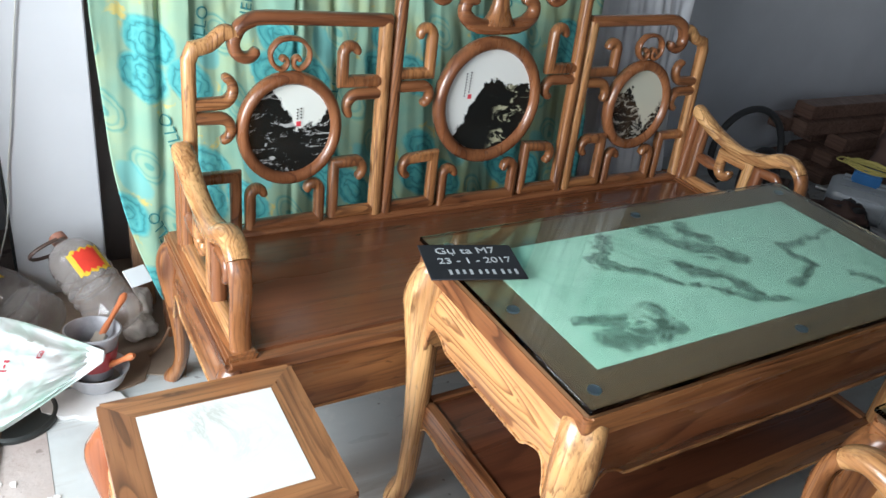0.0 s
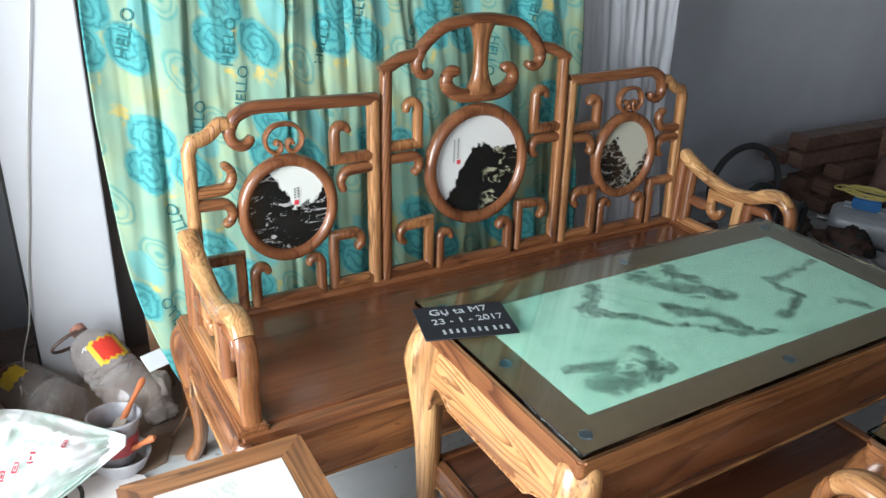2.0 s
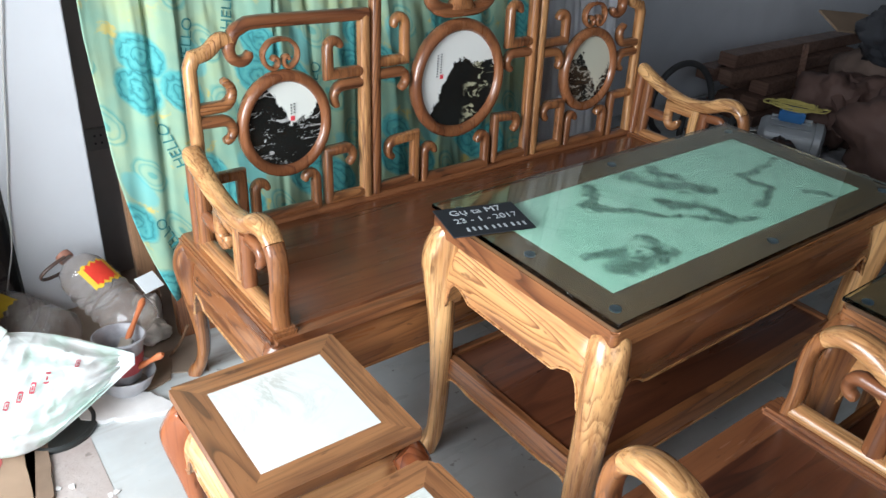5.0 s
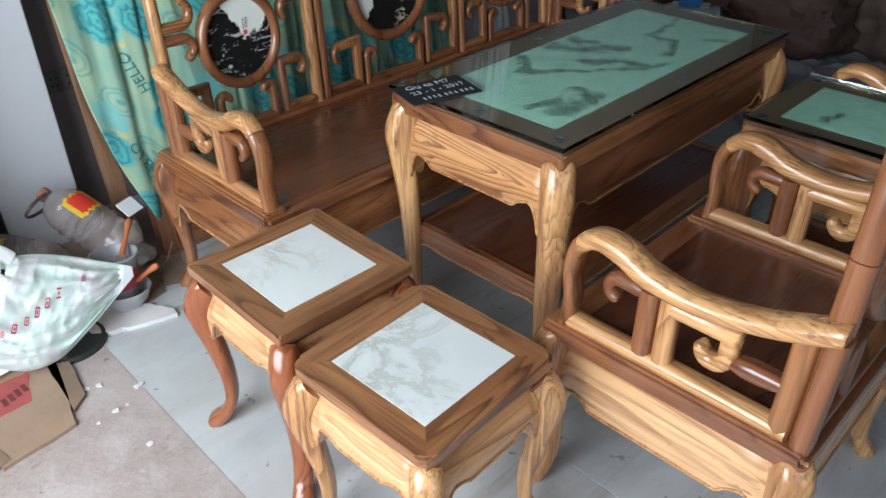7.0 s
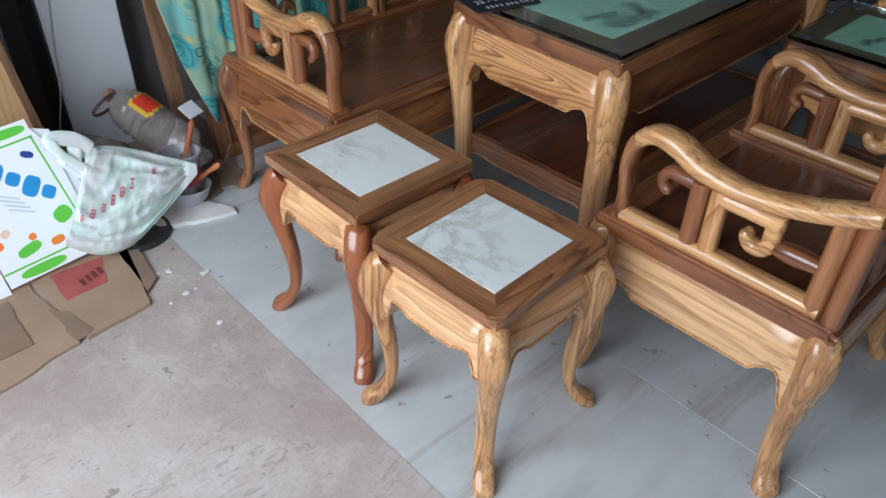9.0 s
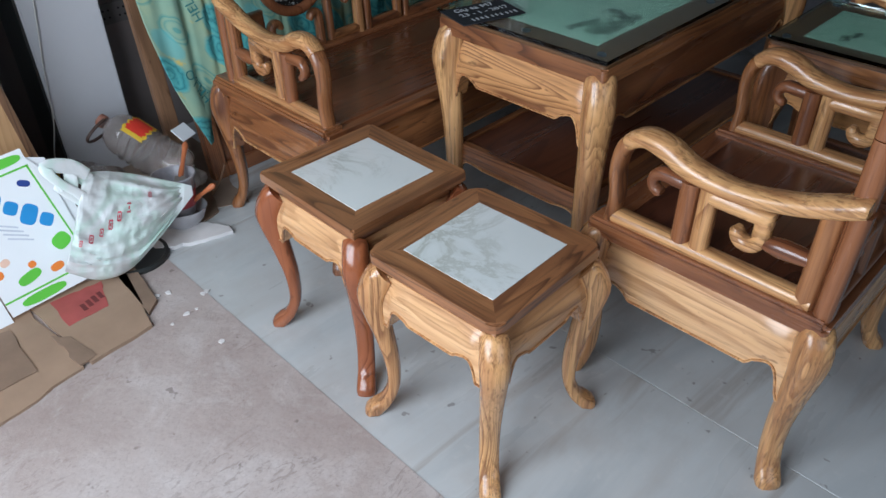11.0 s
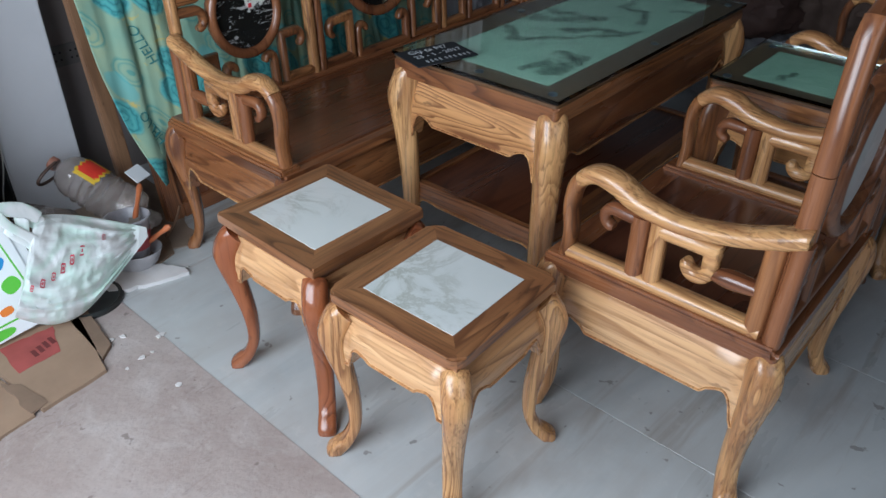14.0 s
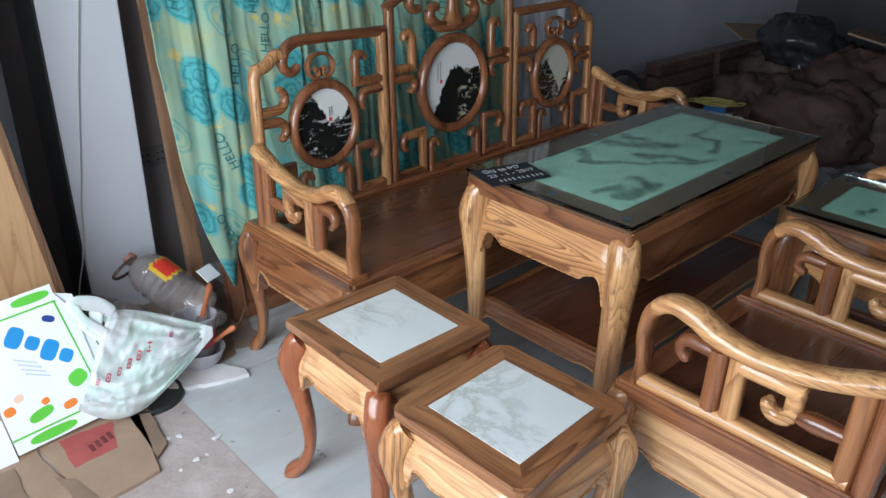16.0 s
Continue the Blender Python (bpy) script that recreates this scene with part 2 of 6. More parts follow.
green_stone = inlay_stone("pale_green_stone", 0.4405, 0.179, [
    (0.33, 0.94, 0.25, 0.76, 0.014, 0.95), (0.25, 0.76, 0.29, 0.61, 0.016, 1.1), (0.29, 0.61, 0.37, 0.49, 0.014, 1.1), (0.37, 0.49, 0.49, 0.16, 0.013, 1.0),
    (0.49, 0.17, 0.59, 0.13, 0.016, 1.0), (0.47, 0.92, 0.55, 0.62, 0.026, 1.1), (0.58, 0.88, 0.59, 0.54, 0.030, 1.1), (0.44, 0.56, 0.49, 0.40, 0.024, 1.0),
    (0.49, 0.42, 0.52, 0.20, 0.024, 1.0), (0.98, 0.60, 0.78, 0.54, 0.014, 0.95), (0.78, 0.50, 0.77, 0.33, 0.018, 1.05), (0.77, 0.33, 0.65, 0.22, 0.015, 1.0),
    (0.86, 0.15, 0.88, 0.06, 0.020, 1.0), (0.06, 0.31, 0.18, 0.21, 0.018, 1.0), (0.23, 0.26, 0.22, 0.12, 0.032, 1.05), (0.09, 0.13, 0.22, 0.10, 0.028, 1.0)])


def dark_picture_stone(name, x0, x1, heights, pale, grain, flecks=0.62, side=(-1.0, -0.9), tint=0.75):
    """Natural black and white stone: pale above a ragged skyline, dark with pale flecks below."""
    m, nt, b = mat(name)
    tc = nt.nodes.new("ShaderNodeTexCoord")
    sep = nt.nodes.new("ShaderNodeSeparateXYZ")
    nt.links.new(tc.outputs["Object"], sep.inputs[0])
    across = nt.nodes.new("ShaderNodeMapRange")
    across.inputs["From Min"].default_value, across.inputs["From Max"].default_value = x0, x1
    nt.links.new(sep.outputs["X"], across.inputs["Value"])
    k = len(heights) - 1
    line = ramp(nt, across.outputs[0], [(i / k, (h,) * 3) for i, h in enumerate(heights)])
    rag = nt.nodes.new("ShaderNodeMath")
    rag.operation = "MULTIPLY_ADD"
    nt.links.new(noise_tex(nt, tc.outputs["Object"], grain, 7, 0.68, 0.5), rag.inputs[0])
    rag.inputs[1].default_value = 0.13
    nt.links.new(line, rag.inputs[2])
    over = nt.nodes.new("ShaderNodeMath")
    over.operation = "SUBTRACT"
    nt.links.new(sep.outputs["Z"], over.inputs[0])
    nt.links.new(rag.outputs[0], over.inputs[1])
    top = ramp(nt, over.outputs[0], [(0.0, (0, 0, 0)), (0.006, (1, 1, 1))])
    low = nt.nodes.new("ShaderNodeMapping")
    low.inputs["Scale"].default_value = (0.7, 1, 1.6)
    nt.links.new(tc.outputs["Object"], low.inputs[0])
    fleck = ramp(nt, noise_tex(nt, low.outputs[0], grain * 1.5, 6, 0.72, 1.0), [(flecks, (0, 0, 0)), (flecks + 0.05, (0.8, 0.8, 0.8))])
    fleck = mix(nt, 1.0, fleck, ramp(nt, across.outputs[0], [(max(0.0, side[0]), (1, 1, 1) if side[0] < 0 else (0, 0, 0)), (max(0.01, side[1]), (1, 1, 1))]), "MULTIPLY")
    dark = mix(nt, fleck, (0.012, 0.013, 0.012), (pale[0] * 0.75, pale[1] * 0.72, pale[2] * tint))
    nt.links.new(mix(nt, top, dark, pale), b.inputs["Base Color"])
    b.inputs["Roughness"].default_value = 0.12
    return m


def plain(name, color, rough=0.5, metal=0.0, vary=0.25, scale=12.0, bumpy=0.2, dirt=None):
    """A surface of one colour with slight blotches, dirt and fine relief."""
    m, nt, b = mat(name)
    v = coords(nt)
    n = noise_tex(nt, v, scale, 5, 0.6)
    other = dirt or tuple(c * (1 - vary) for c in color)
    nt.links.new(mix(nt, ramp(nt, n, [(0.35, (0, 0, 0)), (0.72, (1, 1, 1))]), color, other), b.inputs["Base Color"])
    b.inputs["Roughness"].default_value, b.inputs["Metallic"].default_value = rough, metal
    if bumpy:
        bump(nt, b, noise_tex(nt, v, scale * 4, 4), bumpy, 0.002)
    return m


def glass(name, color, rough=0.0, ior=1.45):
    m, nt, b = mat(name)
    b.inputs["Base Color"].default_value = (*color, 1)
    b.inputs["Transmission Weight"].default_value = 1.0
    b.inputs["Roughness"].default_value, b.inputs["IOR"].default_value = rough, ior
    return m


white_wall = plain("white_plaster", (0.63, 0.645, 0.675), 0.75, 0, 0.10, 2.0, 0.25)
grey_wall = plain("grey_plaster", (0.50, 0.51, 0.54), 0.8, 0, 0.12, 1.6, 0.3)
# brown of the recess wall, also used as painted shade on the pillar's side
dark_wall = plain("brown_wall_and_side_shade", (0.24, 0.21, 0.20), 0.6, 0, 0.2, 3.0, 0.2)
black_paint = plain("black_painted_metal", (0.028, 0.032, 0.031), 0.4, 0, 0.3, 8.0, 0.1)
# ceiling out of view, coloured dark to weaken the bounce
ceiling_mat = plain("ceiling_plaster", (0.12, 0.12, 0.12), 0.8, 0, 0.08, 2.0, 0.2)


def concrete_material():
    m, nt, b = mat("dusty_concrete")
    v = coords(nt, jitter=0.0)
    base = ramp(nt, noise_tex(nt, v, 2.2, 6, 0.62), [(0.3, (0.33, 0.265, 0.24)), (0.5, (0.43, 0.37, 0.345)), (0.72, (0.52, 0.475, 0.455))])
    worn = ramp(nt, noise_tex(nt, v, 6.5, 6, 0.7, 0.8), [(0.50, (0, 0, 0)), (0.64, (0.38, 0.38, 0.38))])
    base = mix(nt, worn, base, (0.60, 0.57, 0.555))
    trowel = ramp(nt, noise_tex(nt, coords(nt, (0.3, 1, 1), (0, 0, 0.9), 0.0), 36.0, 6, 0.66, 2.2), [(0.54, (0, 0, 0)), (0.60, (0.45, 0.45, 0.45))])
    patches = ramp(nt, noise_tex(nt, v, 3.4, 3), [(0.48, (0, 0, 0)), (0.6, (1, 1, 1))])
    base = mix(nt, mix(nt, 1.0, trowel, patches, "MULTIPLY"), base, (0.22, 0.175, 0.155))
    spots = ramp(nt, noise_tex(nt, v, 17.0, 3, 0.55), [(0.67, (0, 0, 0)), (0.70, (0.6, 0.6, 0.6))])
    base = mix(nt, spots, base, (0.16, 0.125, 0.11))
    grit = ramp(nt, noise_tex(nt, v, 120.0, 3, 0.6), [(0.55, (0, 0, 0)), (0.72, (0.3, 0.3, 0.3))])
    base = mix(nt, grit, base, (0.25, 0.20, 0.18))
    nt.links.new(base, b.inputs["Base Color"])
    b.inputs["Roughness"].default_value = 0.75
    bump(nt, b, noise_tex(nt, v, 26.0, 7, 0.68), 0.5, 0.006)
    return m


concrete = concrete_material()


def tile_material():
    m, nt, b = mat("pale_grey_marble_tile")
    v = coords(nt, (0.22, 1, 1), (0, 0, 0.25), 3.0)
    base = ramp(nt, noise_tex(nt, v, 5.0, 5, 0.6, 0.5), [(0.3, (0.43, 0.47, 0.48)), (0.5, (0.54, 0.57, 0.57)), (0.7, (0.48, 0.49, 0.48))])
    streak = ramp(nt, noise_tex(nt, coords(nt, (0.09, 1, 1), (0, 0, 0.25), 3.0), 11.0, 5, 0.6, 0.4), [(0.56, (0, 0, 0)), (0.66, (0.5, 0.5, 0.5)), (0.72, (0.15, 0.15, 0.15))])
    base = mix(nt, streak, base, (0.30, 0.255, 0.215))
    smear = ramp(nt, noise_tex(nt, coords(nt, jitter=0.0), 3.0, 5, 0.65), [(0.48, (0, 0, 0)), (0.75, (0.55, 0.55, 0.55))])
    base = mix(nt, smear, base, (0.38, 0.36, 0.34))
    dust = ramp(nt, noise_tex(nt, coords(nt, jitter=0.0), 17.0, 6, 0.7), [(0.58, (0, 0, 0)), (0.7, (0.4, 0.4, 0.4))])
    base = mix(nt, dust, base, (0.64, 0.64, 0.62))
    fleck = ramp(nt, noise_tex(nt, coords(nt, jitter=1.0), 26.0, 2), [(0.70, (0, 0, 0)), (0.73, (0.6, 0.6, 0.6))])
    base = mix(nt, fleck, base, (0.17, 0.15, 0.14))
    nt.links.new(base, b.inputs["Base Color"])
    rr = ramp(nt, noise_tex(nt, v, 8.0, 4), [(0.3, (0.22,) * 3), (0.75, (0.5,) * 3)])
    nt.links.new(rr, b.inputs["Roughness"])
    return m


tile = tile_material()


def curtain_material():
    """Printed cloth: pale mint ground, clusters of turquoise roses, yellow leaves, ring marks."""
    m, nt, b = mat("printed_curtain_cloth")
    tc = nt.nodes.new("ShaderNodeTexCoord")
    uv = tc.outputs["UV"]
    warp = node(nt, "ShaderNodeTexNoise", Scale=14.0, Detail=3.0)
    nt.links.new(uv, warp.inputs["Vector"])
    wv = nt.nodes.new("ShaderNodeVectorMath")
    wv.operation = "MULTIPLY_ADD"
    nt.links.new(warp.outputs["Color"], wv.inputs[0])
    wv.inputs[1].default_value = (0.030, 0.030, 0.0)
    nt.links.new(uv, wv.inputs[2])
    skew = nt.nodes.new("ShaderNodeVectorMath")
    skew.operation = "DOT_PRODUCT"
    nt.links.new(wv.outputs[0], skew.inputs[0])
    skew.inputs[1].default_value = (1.0, 0.41, 0.0)
    sep = nt.nodes.new("ShaderNodeSeparateXYZ")
    nt.links.new(wv.outputs[0], sep.inputs[0])
    comb = nt.nodes.new("ShaderNodeCombineXYZ")
    nt.links.new(skew.outputs["Value"], comb.inputs[0])
    nt.links.new(sep.outputs["Y"], comb.inputs[1])
    wrap = nt.nodes.new("ShaderNodeVectorMath")
    wrap.operation = "WRAP"
    nt.links.new(comb.outputs[0], wrap.inputs[0])
    wrap.inputs[1].default_value, wrap.inputs[2].default_value = (0.37, 0.31, 1.0), (0.0, 0.0, -1.0)

    def spot(cx, cy, stretch=1.0):
        """Distance from a place of the repeat."""
        rel = nt.nodes.new("ShaderNodeVectorMath")
        rel.operation = "SUBTRACT"
        nt.links.new(wrap.outputs[0], rel.inputs[0])
        rel.inputs[1].default_value = (cx, cy, 0.0)
        sc = nt.nodes.new("ShaderNodeVectorMath")
        sc.operation = "MULTIPLY"
        nt.links.new(rel.outputs[0], sc.inputs[0])
        sc.inputs[1].default_value = (1.0, stretch, 0.0)
        ln = nt.nodes.new("ShaderNodeVectorMath")
        ln.operation = "LENGTH"
        nt.links.new(sc.outputs[0], ln.inputs[0])
        return ln.outputs["Value"]

    def nearest(values):
        out = values[0]
        for q in values[1:]:
            lo = nt.nodes.new("ShaderNodeMath")
            lo.operation = "MINIMUM"
            nt.links.new(out, lo.inputs[0])
            nt.links.new(q, lo.inputs[1])
            out = lo.outputs[0]
        return out

    near = nearest([spot(0.135, 0.225), spot(0.075, 0.140), spot(0.195, 0.125)])
    ground = ramp(nt, noise_tex(nt, uv, 6.0, 3), [(0.35, (0.22, 0.40, 0.305)), (0.55, (0.305, 0.445, 0.305)), (0.75, (0.395, 0.445, 0.215))])
    yellow = ramp(nt, noise_tex(nt, uv, 13.0, 4, 0.6, 0.6), [(0.58, (0, 0, 0)), (0.64, (0.8, 0.8, 0.8))])
    halo = ramp(nt, near, [(0.085, (1, 1, 1)), (0.115, (0.12, 0.12, 0.12))])
    col = mix(nt, mix(nt, 1.0, yellow, halo, "MULTIPLY"), ground, (0.62, 0.47, 0.11))
    rings = nearest([spot(0.305, 0.07, 0.75), spot(0.335, 0.24, 0.9)])
    ringed = ramp(nt, rings, [(0.008, (0.7, 0.7, 0.7)), (0.011, (0, 0, 0)), (0.023, (0, 0, 0)), (0.025, (0.6, 0.6, 0.6)), (0.028, (0.6, 0.6, 0.6)), (0.030, (0, 0, 0)), (0.037, (0, 0, 0)), (0.039, (0.75, 0.75, 0.75)), (0.042, (0.75, 0.75, 0.75)), (0.044, (0, 0, 0))])
    col = mix(nt, ringed, col, (0.06, 0.30, 0.28))
    heart = ramp(nt, spot(0.275, 0.205, 0.7), [(0.034, (0.75, 0.75, 0.75)), (0.038, (0, 0, 0))])
    col = mix(nt, heart, col, (0.13, 0.44, 0.44))
    petal = nt.nodes.new("ShaderNodeMath")
    petal.operation = "PINGPONG"
    pm = nt.nodes.new("ShaderNodeMath")
    pm.operation = "MULTIPLY_ADD"
    nt.links.new(near, pm.inputs[0])
    pm.inputs[1].default_value = 42.0
    swirl = nt.nodes.new("ShaderNodeMath")
    swirl.operation = "MULTIPLY"
    nt.links.new(noise_tex(nt, uv, 24.0, 2, 0.5, 0.8), swirl.inputs[0])
    swirl.inputs[1].default_value = 2.2
    nt.links.new(swirl.outputs[0], pm.inputs[2])
    nt.links.new(pm.outputs[0], petal.inputs[0])
    petal.inputs[1].default_value = 0.5
    rosecol = ramp(nt, petal.outputs[0], [(0.03, (0.016, 0.21, 0.235)), (0.16, (0.040, 0.33, 0.35)), (0.5, (0.085, 0.43, 0.43))])
    rose = ramp(nt, near, [(0.056, (0.92, 0.92, 0.92)), (0.066, (0.0, 0.0, 0.0))])
    col = mix(nt, rose, col, rosecol)
    nt.links.new(col, b.inputs["Base Color"])
    b.inputs["Roughness"].default_value = 0.85
    b.inputs["Sheen Weight"].default_value = 0.1
    bump(nt, b, noise_tex(nt, uv, 180.0, 2), 0.2, 0.001)
    return m


curtain_cloth = curtain_material()
print_ink = plain("teal_print_ink", (0.035, 0.20, 0.20), 0.85, 0, 0.2, 20, 0)
glass_top = glass("greenish_table_glass", (0.72, 0.86, 0.80))
pad_mat = glass("clear_blue_pad", (0.35, 0.5, 0.75), 0.3)
slate = plain("black_slate", (0.014, 0.016, 0.022), 0.75, 0, 0.3, 14, 0.2)
chalk = plain("white_marker", (0.52, 0.55, 0.58), 0.7, 0, 0.15, 40, 0)
seal_red = plain("red_seal_ink", (0.75, 0.06, 0.08), 0.5, 0, 0.2, 40, 0)
ink_black = plain("black_ink", (0.02, 0.02, 0.02), 0.5, 0, 0.2, 40, 0)

# ---- mesh helpers ----


def mesh_ob(name, verts, faces, material, parent=None, label="", smooth=True, kind="", sharp=42):
    me = bpy.data.meshes.new(name)
    me.from_pydata([tuple(v) for v in verts], [], faces)
    me.update()
    if smooth:
        me.polygons.foreach_set("use_smooth", [True] * len(me.polygons))
        me.set_sharp_from_angle(angle=radians(sharp))
    me.materials.append(material)
    ob = new(name, me)
    if parent:
        ob.parent = parent
    return tagged(ob, label, kind=kind)


def part(name, bm, material, parent, label="", smooth=True):
    bmesh.ops.recalc_face_normals(bm, faces=bm.faces)
    me = bpy.data.meshes.new(name)
    bm.to_mesh(me)
    bm.free()
    if smooth:
        me.polygons.foreach_set("use_smooth", [True] * len(me.polygons))
        me.set_sharp_from_angle(angle=radians(38))
    me.materials.append(material)
    ob = new(name, me)
    if parent:
        ob.parent = parent
    return tagged(ob, label)


def thing(name, m, label, category, group="", kind=""):
    ob = new(name)
    ob.empty_display_size = 0.05
    ob.matrix_basis = m
    return tagged(ob, label, category, group, kind)


def box_bm(x0, x1, y0, y1, z0, z1, bevel=0.004, m=None, segs=2):
    bm = bmesh.new()
    bmesh.ops.create_cube(bm, size=1)
    bmesh.ops.transform(bm, verts=bm.verts, matrix=Matrix.Translation(((x0 + x1) / 2, (y0 + y1) / 2, (z0 + z1) / 2)) @ Matrix.Diagonal((x1 - x0, y1 - y0, z1 - z0, 1)))
    if bevel:
        bmesh.ops.bevel(bm, geom=bm.edges, offset=bevel, segments=segs, affect="EDGES")
    if m:
        bmesh.ops.transform(bm, verts=bm.verts, matrix=m)
    return bm


def prism_bm(poly, z0, z1, bevel=0.0, m=None, outer=0):
    """An upright prism over a flat polygon."""
    bm = bmesh.new()
    lo = [bm.verts.new((x, y, z0)) for x, y in poly]
    hi = [bm.verts.new((x, y, z1)) for x, y in poly]
    bm.faces.new(hi)
    bm.faces.new(lo[::-1])
    n = len(poly)
    for i in range(n):
        bm.faces.new((lo[i], lo[(i + 1) % n], hi[(i + 1) % n], hi[i]))
    if bevel:
        rim = set(hi[:outer]) if outer else set(hi)
        top = [e for e in bm.edges if all(v in rim for v in e.verts)]
        bmesh.ops.bevel(bm, geom=top, offset=bevel, segments=2, affect="EDGES")
    if m:
        bmesh.ops.transform(bm, verts=bm.verts, matrix=m)
    return bm


def lathe_bm(profile, n=24, m=None):
    """A turned shape: profile of (radius, z)."""
    bm = bmesh.new()
    rings = [[bm.verts.new((r * math.cos(a * 2 * math.pi / n), r * math.sin(a * 2 * math.pi / n), z)) for a in range(n)] for r, z in profile]
    for lo, hi in zip(rings, rings[1:]):
        for i in range(n):
            bm.faces.new((lo[i], lo[(i + 1) % n], hi[(i + 1) % n], hi[i]))
    for ring in (rings[0][::-1], rings[-1]):
        if (ring[0].co - ring[n // 2].co).length > 1e-5:
            bm.faces.new(ring)
    bmesh.ops.remove_doubles(bm, verts=bm.verts, dist=1e-5)
    if m:
        bmesh.ops.transform(bm, verts=bm.verts, matrix=m)
    return bm


def sweep(path, normal, wide, deep, closed=False, scales=None, n=12, power=2.6, twist=None):
    """Verts and faces of a rounded bar along a path that lies in the plane with that normal; wide lies in the plane, deep along the normal."""
    pts = [Vector(p) for p in path]
    p = Vector(normal).normalized()
    k = len(pts)
    scales = scales or [1.0] * k
    verts, faces = [], []
    for i, c in enumerate(pts):
        a = pts[i - 1] if (i or closed) else None
        b = pts[(i + 1) % k] if (i < k - 1 or closed) else None
        t1 = (c - a).normalized() if a is not None else None
        t2 = (b - c).normalized() if b is not None else None
        t1, t2 = t1 or t2, t2 or t1
        t = t1 + t2
        t = t.normalized() if t.length > 1e-6 else t1
        cosine = max(0.62, t.dot(t1))
        side = p.cross(t).normalized()
        for j in range(n):
            ang = 2 * math.pi * j / n
            cx, cy = math.cos(ang), math.sin(ang)
            u = math.copysign(abs(cx) ** (2 / power), cx)
            w = math.copysign(abs(cy) ** (2 / power), cy)
            verts.append(c + side * (u * wide / 2 * scales[i] / cosine) + p * (w * deep / 2 * (0.5 + 0.5 * scales[i])))
    last = k if closed else k - 1
    for i in range(last):
        for j in range(n):
            q, r = i * n, ((i + 1) % k) * n
            faces.append((q + j, q + (j + 1) % n, r + (j + 1) % n, r + j))
    if not closed:
        faces.append(tuple(range(n))[::-1])
        faces.append(tuple(range((k - 1) * n, k * n)))
    return verts, faces


def smooth_path(pts, per=6):
    """A Catmull-Rom curve through points of any dimension."""
    pts = [Vector(p) for p in pts]
    out = []
    for i in range(len(pts) - 1):
        a, b, c, d = pts[max(i - 1, 0)], pts[i], pts[i + 1], pts[min(i + 2, len(pts) - 1)]
        for s in range(per):
            t = s / per
            out.append(0.5 * (2 * b + (c - a) * t + (2 * a - 5 * b + 4 * c - d) * t * t + (3 * b - a - 3 * c + d) * t ** 3))
    out.append(pts[-1])
    return out


def curl(pts, turn, r=0.022, angle=200, n=10):
    """A flat path that goes on from its last leg into a curl that tightens; returns points and scales."""
    pts = [Vector(p) for p in pts]
    d = (pts[-1] - pts[-2]).normalized()
    heading = math.atan2(d.y, d.x)
    here = pts[-1].copy()
    scales = [1.0] * len(pts)
    for i in range(n):
        rr = r * (1 - 0.35 * i / n)
        step = radians(angle) / n
        heading += turn * step
        here = here + Vector((math.cos(heading), math.sin(heading))) * rr * step
        pts.append(here.copy())
        scales.append(1 - 0.28 * (i + 1) / n)
    scales[-1] *= 0.6
    return pts, scales


def fret(name, parent, pts, material, to3, normal, wide=0.029, deep=0.034, turn=0, r=0.022, angle=200, start_turn=0, sr=0.022, sangle=200):
    """A square-cut bar of the fretwork, with a curl at its end or at both ends."""
    pts = [Vector(p) for p in pts]
    scales = [1.0] * len(pts)
    if turn:
        pts, scales = curl(pts, turn, r, angle)
    if start_turn:
        back, sc = curl(pts[::-1][-2:], start_turn, sr, sangle)
        pts, scales = back[:1:-1] + pts[0:], sc[:1:-1] + scales
    v, f = sweep([to3(p) for p in pts], normal, wide, deep, scales=scales)
    return mesh_ob(name, v, f, material, parent)


def ring(name, parent, centre, ra, rb, material, to3, normal, wide=0.03, deep=0.04, n=40):
    pts = [to3(Vector((centre[0] + ra * math.cos(2 * math.pi * i / n), centre[1] + rb * math.sin(2 * math.pi * i / n)))) for i in range(n)]
    v, f = sweep(pts, normal, wide, deep, closed=True, n=12, power=2.2)
    return mesh_ob(name, v, f, material, parent)


def disc(name, parent, centre, ra, rb, material, to3, n=40, thick=0.008, label=""):
    fr = [to3(Vector((centre[0] + ra * math.cos(2 * math.pi * i / n), centre[1] + rb * math.sin(2 * math.pi * i / n)))) for i in range(n)]
    off = Vector((0, thick, 0))
    v = fr + [q + off for q in fr]
    f = [tuple(range(n)), tuple(range(2 * n - 1, n - 1, -1))] + [(i, i + n, (i + 1) % n + n, (i + 1) % n) for i in range(n)]
    return mesh_ob(name, v, f, material, parent, label)


